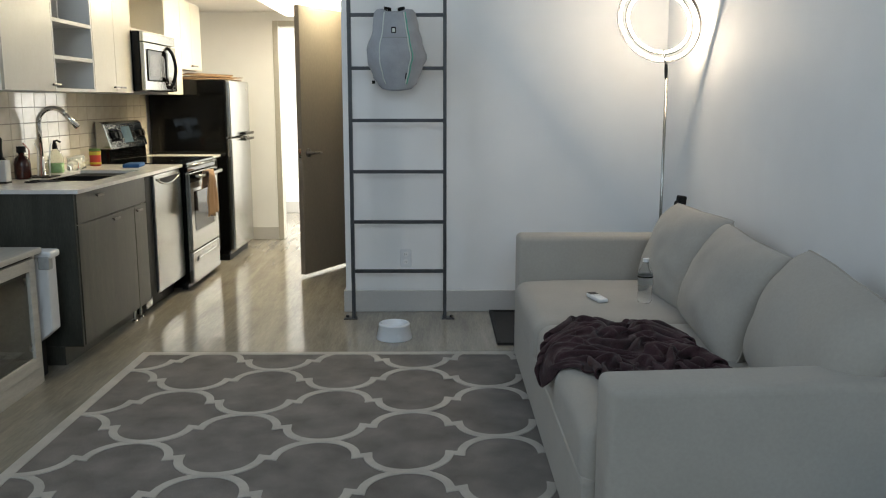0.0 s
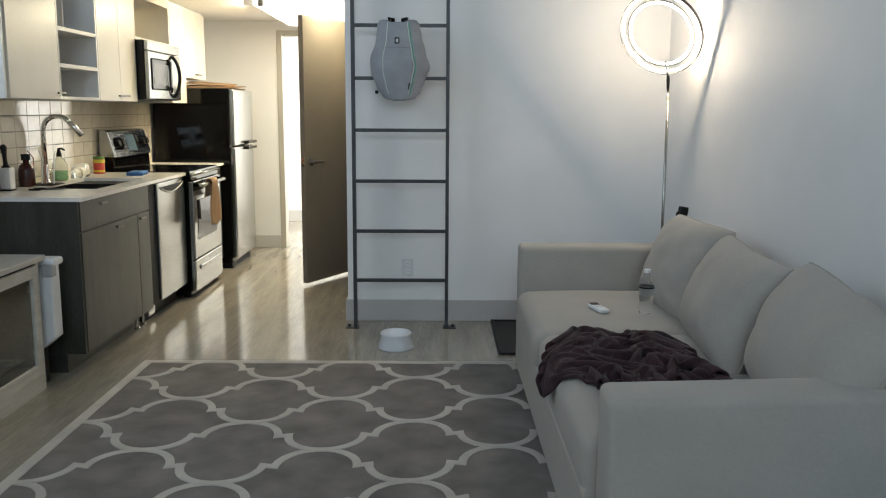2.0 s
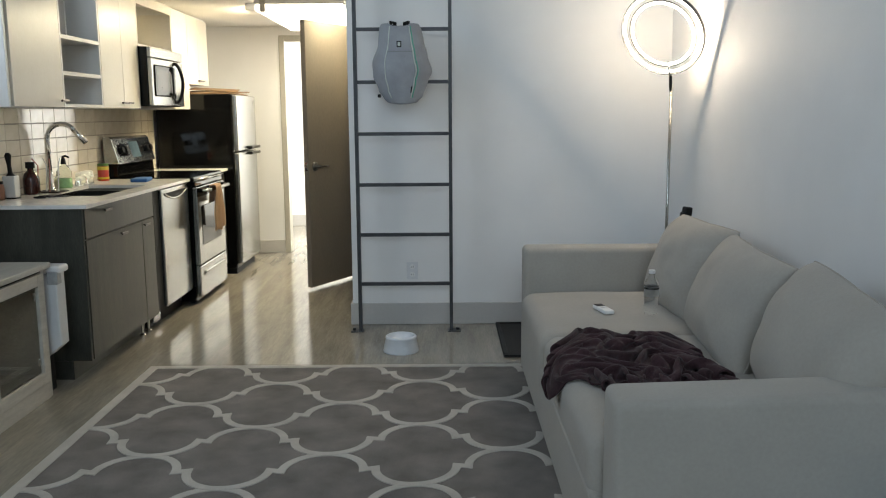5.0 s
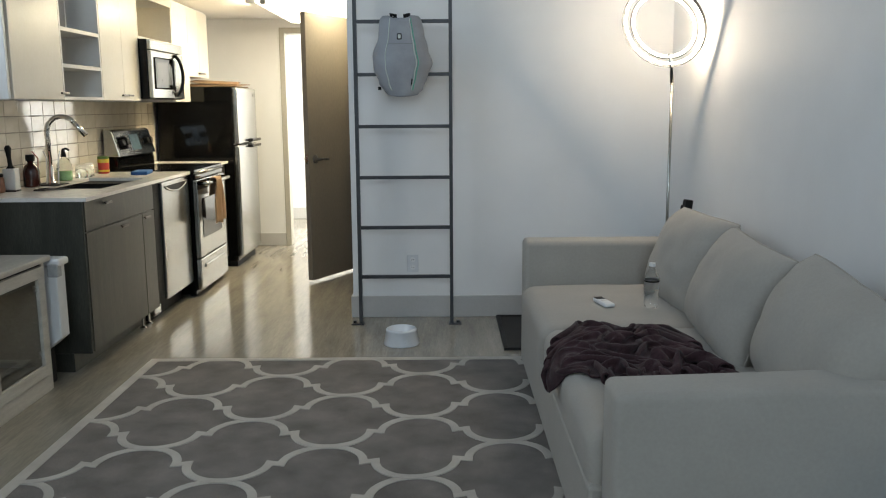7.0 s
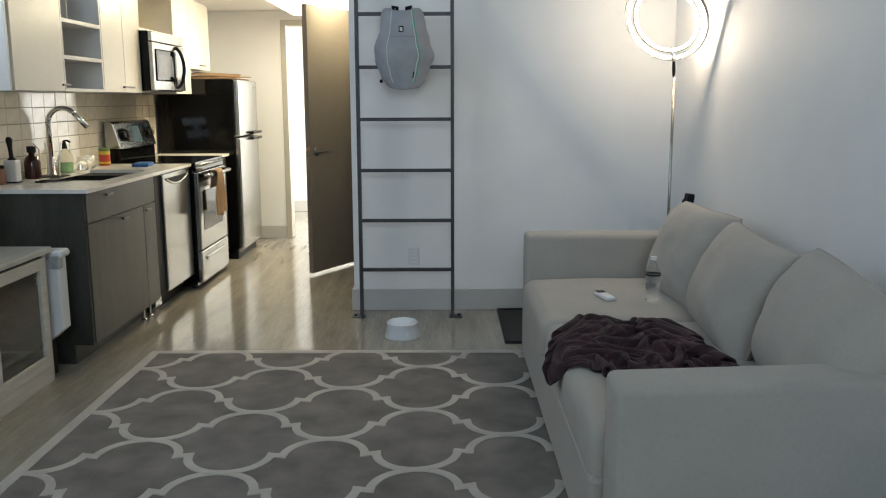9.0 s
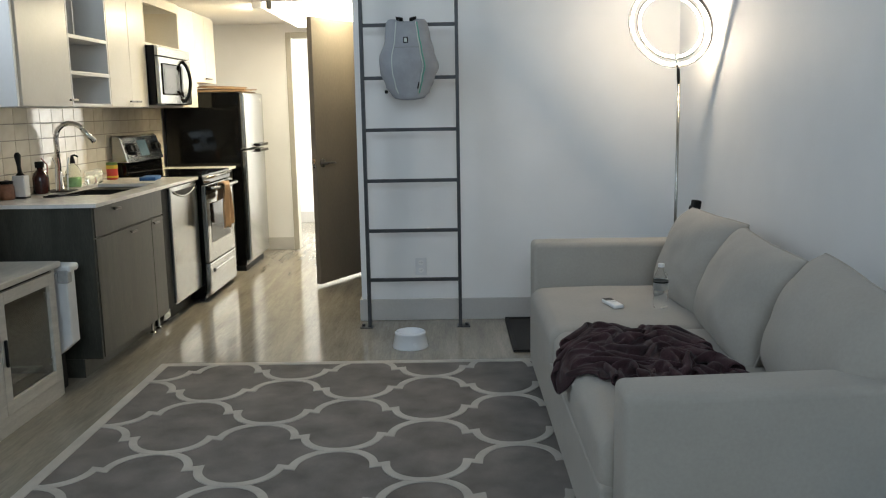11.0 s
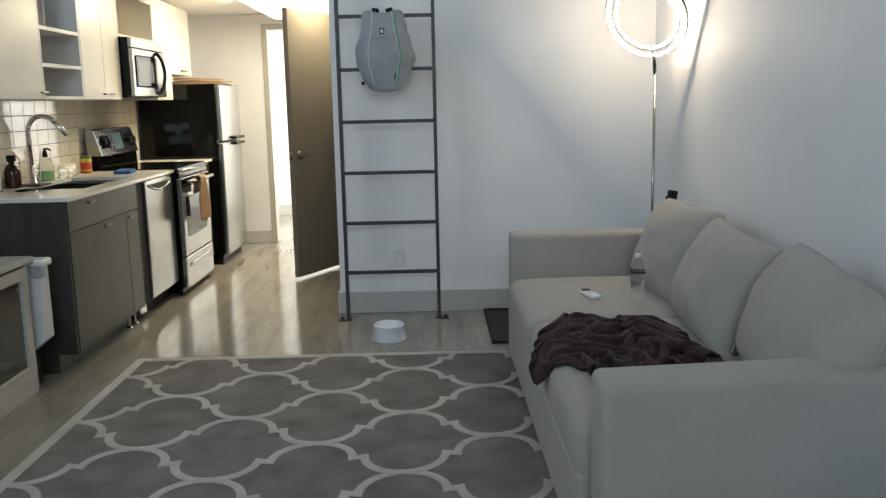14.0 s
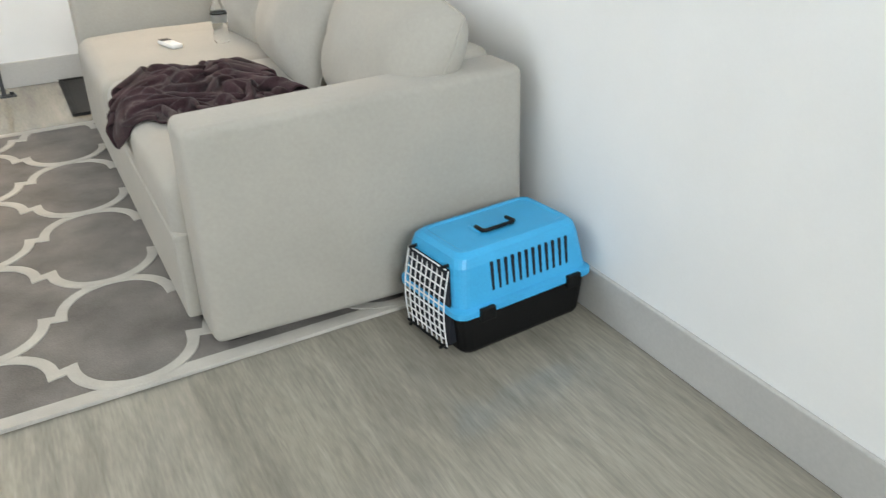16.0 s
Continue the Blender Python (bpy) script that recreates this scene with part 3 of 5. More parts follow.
def fridge():
    y0, y1, xs, xf = 7.075, 7.80, -1.803, -1.755
    f = thing("refrigerator", (-2.1, 7.44, 0), "black and stainless steel two-door refrigerator", "refrigerator")
    part("body", box(XL + 0.03, xs, y0, y1, 0.05, 1.535, 0.004), BLACK, f)
    for z0, z1, hz in ((0.085, 1.045, (0.62, 1.0)), (1.055, 1.53, (1.10, 1.45))):
        d = part("door", box(xs + 0.004, xf, y0 + 0.002, y1 - 0.002, z0, z1, 0.014, 4), STEEL, f)
        part("gasket", box(xs, xs + 0.006, y0 + 0.01, y1 - 0.01, z0 + 0.01, z1 - 0.01), MATTE, d)
    part("handle", box(xf - 0.002, xf + 0.04, y1 - 0.36, y1 - 0.02, 1.012, 1.038, 0.008, 3), BLACK, f)
    part("handle", box(xf - 0.002, xf + 0.04, y1 - 0.36, y1 - 0.02, 1.062, 1.088, 0.008, 3), BLACK, f)
    part("badge", tube([(xf - 0.001, y1 - 0.1, 1.47), (xf + 0.003, y1 - 0.1, 1.47)], 0.018, 16), CHROME, f)
    part("kick_grille", box(XL + 0.1, xf - 0.06, y0 + 0.02, y1 - 0.02, 0.0, 0.05), MATTE, f)


def upper_cabinets():
    xf, zb = -2.14, 1.41
    g = "upper kitchen cabinets"
    lab = "cream laminate wall cabinet with flat doors"

    def cabinet(y0, y1, z0, doors, label=lab, knobs=()):
        c = thing("wall_cabinet", (XL, (y0 + y1) / 2, z0), label, "cabinet", g)
        part("body", box(XL + 0.002, xf - 0.02, y0, y1, z0, HC - 0.003), UPIN, c)
        for (a, b), k in zip(doors, knobs):
            d = part("door", box(xf - 0.018, xf, a + 0.0015, b - 0.0015, z0 + 0.001, HC - 0.02, 0.0015), UPPER, c)
            if k:
                bar_knob(d, xf, k, z0 + 0.035)
        return c

    c = cabinet(4.055, 4.655, zb, [(4.09, 4.655)], lab + " and a white end panel", [4.62])
    part("end_panel", box(XL + 0.002, xf + 0.002, 4.035, 4.055, zb - 0.003, HC - 0.003, 0.001), UPIN, c)
    # open shelves
    c = thing("open_shelf_unit", (XL, 4.92, zb), "white open wall shelf unit with two thick shelves", "shelf", g)
    part("back", box(XL + 0.002, XL + 0.012, 4.657, 5.215, zb, HC - 0.003), UPIN, c)
    part("bottom", box(XL + 0.012, xf, 4.657, 5.215, zb, zb + 0.018), UPIN, c)
    part("side", box(XL + 0.012, xf, 5.197, 5.215, zb + 0.018, HC - 0.003), UPIN, c)
    part("side", box(XL + 0.012, xf, 4.657, 4.672, zb + 0.018, HC - 0.003), UPIN, c)
    for z in (1.588, 1.79):
        part("shelf", box(XL + 0.012, xf, 4.673, 5.196, z, z + 0.022, 0.001), UPIN, c)
    part("divider", box(XL + 0.012, xf - 0.12, 4.85, 4.866, 1.813, HC - 0.003), UPIN, c)
    part("divider", box(XL + 0.012, xf - 0.12, 5.02, 5.036, 1.813, HC - 0.003), UPIN, c)
    cabinet(5.217, 5.885, zb, [(5.22, 5.575), (5.575, 5.885)], lab, [5.53, 5.625])
    # box above the microwave with an open front
    c = thing("wall_cabinet", (XL, 6.28, 1.83), "cream open-fronted cabinet box above the microwave", "cabinet", g)
    part("back", box(XL + 0.002, XL + 0.015, 5.887, 6.66, 1.842, HC - 0.003), UPPER, c)
    part("bottom", box(XL + 0.015, xf, 5.887, 6.66, 1.842, 1.858), UPPER, c)
    part("top_rail", box(xf - 0.02, xf, 5.887, 6.66, 2.13, HC - 0.003), UPPER, c)
    part("side", box(XL + 0.015, xf, 6.644, 6.66, 1.858, 2.13), UPPER, c)
    part("side", box(XL + 0.015, xf, 5.887, 5.9, 1.858, 2.13), UPPER, c)
    cabinet(6.662, 7.07, zb, [(6.665, 7.07)], lab, [0])
    cabinet(7.072, 7.68, 1.62, [(7.075, 7.38), (7.38, 7.68)], lab + " above the refrigerator", [7.345, 7.415])


def microwave():
    y0, y1, xf, z0, z1 = 5.9, 6.645, -2.06, 1.425, 1.838
    m = thing("microwave", (-2.25, 6.27, z0), "stainless steel over-range microwave with a dark window", "microwave")
    part("body", box(XL + 0.01, xf - 0.03, y0, y1, z0, z1, 0.003), BLACK, m)
    d = part("door", box(xf - 0.028, xf, y0 + 0.003, y1 - 0.003, z0 + 0.005, z1 - 0.075, 0.006), STEEL, m)
    part("top_vent", box(xf - 0.028, xf - 0.002, y0 + 0.003, y1 - 0.003, z1 - 0.07, z1 - 0.002, 0.005), STEEL, m)
    part("window", box(xf - 0.002, xf + 0.003, y0 + 0.065, y1 - 0.28, z0 + 0.07, z1 - 0.12, 0.01), BLACK, d, "dark glass window")
    part("screen", box(xf + 0.0025, xf + 0.0045, y0 + 0.105, y1 - 0.32, z0 + 0.105, z1 - 0.155, 0.001), mat("window_mesh", (0.05, 0.05, 0.048), 0.25, 0, 0.1, 4, 400, 0.1), d)
    hy = y1 - 0.215
    pts = [(xf, hy, z0 + 0.03)] + [(xf + 0.01 + 0.045 * math.sin(math.pi * k / 10) ** 0.6, hy + 0.012 * math.sin(math.pi * k / 10), z0 + 0.03 + 0.29 * k / 10) for k in range(11)] + [(xf, hy, z0 + 0.32)]
    part("grip_recess", box(xf - 0.002, xf + 0.003, hy - 0.035, hy + 0.005, z0 + 0.06, z0 + 0.29, 0.003), BLACK, d, "black strip behind the handle")
    part("handle", tube(pts, 0.013, 10), BLACK, d, "curved black handle", True)


base_cabinet()
counter()
dishwasher()
kitchen_range()
fridge()
upper_cabinets()
microwave()


# ---- living room ----
def ladder():
    xl, xr, y = -0.552, 0.022, 5.078
    l = thing("ladder", ((xl + xr) / 2, y, 0), "dark iron wall ladder with thin square rungs", "ladder")
    for x, s in ((xl, -1), (xr, 1)):
        part("rail", box(x - 0.0105, x + 0.0105, y - 0.022, y + 0.022, 0.006, 2.9, 0.002), IRON, l)
        f = part("foot_plate", box(min(x - 0.02 * s, x + 0.06 * s), max(x - 0.02 * s, x + 0.06 * s), y - 0.035, y + 0.035, 0, 0.007, 0.001), IRON, l)
        part("bolt", tube([(x + 0.04 * s, y, 0.006), (x + 0.04 * s, y, 0.022)], 0.011, 6), IRON, f)
        part("bracket", box(x - 0.006, x + 0.006, y + 0.02, YW, 2.55, 2.59), IRON, l)
    for k in range(9):
        z = 0.305 + 0.3115 * k
        part("rung", box(xl + 0.009, xr - 0.009, y - 0.011, y + 0.011, z - 0.0105, z + 0.0105, 0.002), IRON, l)


ladder()


def console():
    x0, x1, y0, y1, zt = -2.42, -1.955, 2.2, 3.86, 0.664
    c = thing("media_console", ((x0 + x1) / 2, (y0 + y1) / 2, 0), "whitewashed wooden media console with glass doors", "console")
    part("top", box(x0 - 0.01, x1 + 0.025, y0, y1 + 0.025, zt - 0.028, zt, 0.005), CONS, c)
    part("side", box(x0, x1, y1 - 0.03, y1, 0.0, zt - 0.03, 0.002), CONS, c)
    part("side", box(x0, x1, y0 + 0.02, y0 + 0.05, 0.0, zt - 0.03, 0.002), CONS, c)
    part("bottom", box(x0, x1 - 0.002, y0 + 0.05, y1 - 0.03, 0.085, 0.105), CONS, c)
    part("plinth", box(x1 - 0.03, x1 + 0.004, y0 + 0.05, y1 - 0.0305, 0.0, 0.083, 0.003), CONS, c)
    # painted shade: dark back, plus a side sheet and low shelf added for it
    part("back", box(x0, x0 + 0.012, y0 + 0.05, y1 - 0.03, 0.105, zt - 0.03), INSIDE_SHADE, c)
    part("side_shade", box(x0 + 0.012, x1 - 0.006, y1 - 0.036, y1 - 0.031, 0.106, zt - 0.031), INSIDE_SHADE, c)
    part("shelf", box(x0 + 0.012, x1 - 0.06, y0 + 0.051, y1 - 0.037, 0.107, 0.117), INSIDE_SHADE, c)
    n = 3
    w = (y1 - 0.04 - (y0 + 0.05)) / n
    for k in range(n):
        a, b = y0 + 0.05 + w * k + 0.002, y0 + 0.05 + w * (k + 1) - 0.002
        d = thing("door", (x1, (a + b) / 2, 0.35))
        d.parent = c
        d.location = Vector((x1, (a + b) / 2, 0.35)) - ORIGIN[c]
        for q in ((a, a + 0.055, 0.09, 0.622), (b - 0.055, b, 0.09, 0.622), (a + 0.055, b - 0.055, 0.09, 0.145), (a + 0.055, b - 0.055, 0.567, 0.622)):
            part("rail", box(x1 - 0.004, x1 + 0.016, q[0], q[1], q[2], q[3], 0.002), CONS, d)
        pane = part("pane", box(x1 + 0.003, x1 + 0.007, a + 0.053, b - 0.053, 0.143, 0.569), GLASS, d)
        pane.visible_shadow = False
        part("pull", box(x1 + 0.016, x1 + 0.03, a + 0.018, a + 0.03, 0.3, 0.42, 0.004), MATTE, d)
        for z in (0.2, 0.52):
            part("hinge", box(x1 - 0.012, x1 + 0.002, b - 0.07, b - 0.045, z - 0.018, z + 0.018, 0.003), CHROME, d)


console()


def ring_lamp():
    px, py = 1.235, 4.59
    l = thing("floor_lamp", (px, py, 0), "slim floor lamp with a glowing double ring head", "lamp")
    part("base", lathe(px, py, [(0, 0), (0.11, 0), (0.11, 0.012), (0.1, 0.016), (0, 0.018)]), IRON, l)
    part("pole", tube([(px, py, 0.015), (px, py, 1.5)], 0.0085, 12), STEEL, l, "", True)
    part("joint", tube([(px, py, 1.47), (px - 0.003, py, 1.49), (px - 0.005, py, 1.53), (px - 0.006, py, 1.555)], [0.008, 0.0095, 0.0095, 0.008], 12), MATTE, l, "black swivel joint", True)
    # the head leans over, its face turned down into the room
    axis = Vector((-0.566, -0.679, -0.467)).normalized()
    low = (Vector((0, 0, -1)) + axis * axis.z).normalized()
    side = low.cross(axis)
    c = Vector((px - 0.008, py, 1.561)) - low * 0.239
    rot = Matrix.Translation(c) @ Matrix((side, -low, axis)).transposed().to_4x4()
    h = thing("head", c)
    h.parent = l
    h.location = c - ORIGIN[l]
    lit = glow("warm_led", (1.0, 0.83, 0.62), 50)

    def hoop(r0, r1, z0, z1, n=96):
        bm = bmesh.new()
        rings = [[bm.verts.new(rot @ Vector((r * math.cos(2 * math.pi * k / n), r * math.sin(2 * math.pi * k / n), z))) for k in range(n)] for r, z in ((r0, z0), (r1, z0), (r1, z1), (r0, z1))]
        for i in range(4):
            p, q = rings[i], rings[(i + 1) % 4]
            for k in range(n):
                bm.faces.new((p[k], p[(k + 1) % n], q[(k + 1) % n], q[k]))
        return bm

    for r in (0.2165, 0.1735):
        part("led_ring", tube([rot @ Vector((r * math.cos(2 * math.pi * k / 72), r * math.sin(2 * math.pi * k / 72), 0)) for k in range(72)], 0.0065, 8, closed=True), lit, h, "glowing diffuser ring", True)
    part("rim", hoop(0.229, 0.2325, -0.013, 0.013), IRON, h, "dark metal outer rim")
    part("rim", hoop(0.1865, 0.189, -0.004, 0.004), STEEL, h, "thin metal inner rim")
    part("stem", tube([(px - 0.006, py, 1.55), rot @ Vector((0, -0.24, 0)), rot @ Vector((0, -0.165, 0))], 0.008, 10), STEEL, h, "", True)


ring_lamp()


def loft(rings, bm=None, caps=(True, True)):
    """A skin through closed outlines of equally many points."""
    bm = bm or bmesh.new()
    vs = [[bm.verts.new(p) for p in r] for r in rings]
    n = len(vs[0])
    for p, q in zip(vs, vs[1:]):
        for k in range(n):
            bm.faces.new((p[k], p[(k + 1) % n], q[(k + 1) % n], q[k]))
    if caps[0]:
        bm.faces.new(vs[0][::-1])
    if caps[1]:
        bm.faces.new(vs[-1])
    return bm


def rounded(x0, x1, y0, y1, z, r, k=5):
    """A rectangle with round corners at height z."""
    out = []
    for cx, cy, a in ((x1 - r, y1 - r, 0), (x0 + r, y1 - r, 90), (x0 + r, y0 + r, 180), (x1 - r, y0 + r, 270)):
        out += [(cx + r * math.cos(radians(a + 90 * i / k)), cy + r * math.sin(radians(a + 90 * i / k)), z) for i in range(k + 1)]
    return out


def pet_carrier():
    c = thing("pet_carrier", (1.165, 1.735, 0), "blue and black plastic pet carrier with a white wire door", "pet carrier")
    # tray: bottom narrower than its brim
    part("tray", loft([rounded(0.975, 1.374, 1.612, 1.862, 0.0, 0.03), rounded(0.968, 1.378, 1.607, 1.867, 0.01, 0.032), rounded(0.948, 1.384, 1.592, 1.882, 0.128, 0.035), rounded(0.942, 1.387, 1.584, 1.888, 0.132, 0.035), rounded(0.942, 1.387, 1.584, 1.888, 0.14, 0.035)]), MATTE, c, "black lower tray")
    # cover: flared brim, sloping sides, flat lid with a shallow border
    rings = [rounded(0.934, 1.39, 1.572, 1.896, 0.136, 0.035), rounded(0.934, 1.39, 1.572, 1.896, 0.153, 0.035), rounded(0.946, 1.381, 1.588, 1.884, 0.16, 0.033),
             rounded(0.955, 1.362, 1.604, 1.864, 0.27, 0.035), rounded(0.962, 1.355, 1.612, 1.857, 0.295, 0.035), rounded(0.976, 1.342, 1.628, 1.842, 0.307, 0.03), rounded(0.99, 1.33, 1.642, 1.83, 0.308, 0.025), rounded(0.995, 1.325, 1.647, 1.826, 0.305, 0.024)]
    cover = part("cover", loft(rings), BLUE, c, "sky-blue upper cover")
    # vent slots down the long sides, drawn as strips in a painted shadow colour
    for k in range(12):
        x = 1.055 + 0.0225 * k
        for s in (0, 1):
            lo, hi = (1.5935, 1.6025) if s == 0 else (1.8785, 1.8695)
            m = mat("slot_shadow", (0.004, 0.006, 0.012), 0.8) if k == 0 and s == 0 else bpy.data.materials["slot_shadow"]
            bm = bmesh.new()
            d = 0.003 * (1 if s == 0 else -1)
            q = [(x - 0.004, lo + 0.001 - d, 0.182), (x + 0.004, lo + 0.001 - d, 0.182), (x + 0.004, hi - d, 0.27), (x - 0.004, hi - d, 0.27)]
            a = [bm.verts.new(v) for v in q]
            b = [bm.verts.new((v[0], v[1] + 4 * d, v[2])) for v in q]
            bm.faces.new(a)
            for i in range(4):
                bm.faces.new((a[i], a[(i + 1) % 4], b[(i + 1) % 4], b[i]))
            part("vent_slot", bm, m, cover)
    # handle lying in its recess
    hx, hy = 1.15, 1.735
    part("recess", loft([rounded(hx - 0.062, hx + 0.062, hy - 0.03, hy + 0.04, 0.3055, 0.02), rounded(hx - 0.058, hx + 0.058, hy - 0.026, hy + 0.036, 0.309, 0.02)]), BLUE, cover)
    part("handle", tube([(hx - 0.05, hy + 0.005, 0.312), (hx - 0.052, hy - 0.03, 0.313), (hx - 0.044, hy - 0.036, 0.313), (hx + 0.044, hy - 0.036, 0.313), (hx + 0.052, hy - 0.03, 0.313), (hx + 0.05, hy + 0.005, 0.312)], 0.006, 8), MATTE, c, "black carrying handle", True)
    for x in (1.02, 1.31):
        part("clip", box(x - 0.024, x + 0.024, 1.562, 1.578, 0.118, 0.158, 0.004), MATTE, c, "black side clip")
    # door frame and wire door on the short side
    d = part("door", box(0.926, 0.933, 1.632, 1.838, 0.028, 0.034, 0.001), MATTE, c, "white wire door")

    def on(y, v):
        return Vector((0.938 - 0.026 * math.sin(math.pi * v) * 0.5 + 0.012 * (v - 0.5), y, 0.03 + 0.235 * v))

    # near-black sheet painted as the shaded hollow behind the wires
    part("door_shade", prism([(1.638, 0.034), (1.832, 0.034), (1.845, 0.13), (1.825, 0.262), (1.645, 0.262), (1.625, 0.13)], "x", 0.9405, 0.97), bpy.data.materials["slot_shadow"], c, "dark sheet standing for the shade behind the door")
    for k in range(9):
        y = 1.635 + 0.2 * k / 8
        part("wire", tube([on(y, v / 8) for v in range(9)], 0.0021, 6), WHITE, d)
    for k in range(10):
        w = 0.1 - 0.012 * abs(k / 9 - 0.5) * 2
        part("wire", tube([on(1.735 - w, k / 9), on(1.735 + w, k / 9)], 0.0021, 6), WHITE, d)
    for y in (1.655, 1.815):
        for v in (-0.02, 1.03):
            part("pin", tube([on(y, v) + Vector((-0.012, 0, 0)), on(y, v) + Vector((0.03, 0, 0))], 0.005, 6), MATTE, d)
    # it stands slightly turned from the wall
    c.location, c.rotation_euler, c.scale = (1.161, 1.741, 0), (0, 0, radians(7)), (0.995, 0.92, 0.935)


pet_carrier()


# ---- backsplash: each tile a piece of its own ----
def backsplash():
    b = thing("backsplash", (XL, 5.5, TOP), "glossy cream rectangular wall tiles with darker grout", "", "", "structure")
    part("grout", box(XL + 0.0005, XL + 0.004, 4.04, 7.07, TOP + 0.001, 1.409), mat("grout", (0.3, 0.28, 0.24), 0.8, 0, 0.05, 20, 120, 0.1), b)
    tile = mat("glazed_tile", (0.7, 0.645, 0.55), 0.07, 0, 0.05, 3, 20, 0.04, 0.003, rvar=0.02)
    w, h, gap = 0.155, 0.0915, 0.004
    rnd = random.Random(4)
    rows, z = [], 1.408
    while z > TOP + 0.01:
        rows.append((max(TOP + 0.002, z - h + gap), z))
        z -= h
    meshes = {}
    for z0, z1 in rows:
        y = 4.045
        while y < 7.05:
            y1 = min(y + (w if y > 4.05 else 0.09) - gap, 7.066)
            key = (round(y1 - y, 4), round(z1 - z0, 4))
            if key not in meshes:
                bm = box(0, 0.007, 0, y1 - y, 0, z1 - z0, 0.0015, 1)
                me = bpy.data.meshes.new("tile")
                bm.to_mesh(me)
                bm.free()
                me.materials.append(tile)
                meshes[key] = me
            t = new("tile", meshes[key])
            t.parent = b
            t.location = Vector((XL + 0.002, y, z0)) - ORIGIN[b]
            t.rotation_euler = (0, rnd.uniform(-0.004, 0.004), rnd.uniform(-0.004, 0.004))
            y = y1 + gap


# ---- things on the counter ----
def faucet():
    x, y = -2.395, 4.965
    f = thing("faucet", (x, y, TOP), "tall brushed nickel gooseneck kitchen faucet", "faucet")
    part("base", lathe(x, y, [(0, TOP), (0.028, TOP), (0.028, TOP + 0.006), (0.02, TOP + 0.012), (0.019, TOP + 0.1), (0.014, TOP + 0.115), (0, TOP + 0.116)], 20), CHROME, f, "", True)
    r, zc = 0.09, 1.225
    pts = [(x, y, TOP + 0.1), (x, y, zc)] + [(x + r - r * math.cos(t), y, zc + r * math.sin(t)) for t in (radians(12 * k) for k in range(1, 13))]
    part("spout", tube(pts, 0.0145, 12), CHROME, f, "", True)
    e = Vector(pts[-1])
    d = (e - Vector(pts[-2])).normalized()
    part("spray_head", tube([e - d * 0.01, e + d * 0.02, e + d * 0.1], [0.013, 0.0145, 0.0175], 14), CHROME, f, "", True)
    part("lever", tube([(x, y + 0.018, TOP + 0.07), (x, y + 0.05, TOP + 0.075), (x + 0.01, y + 0.1, TOP + 0.09)], [0.009, 0.007, 0.005], 8), CHROME, f, "", True)


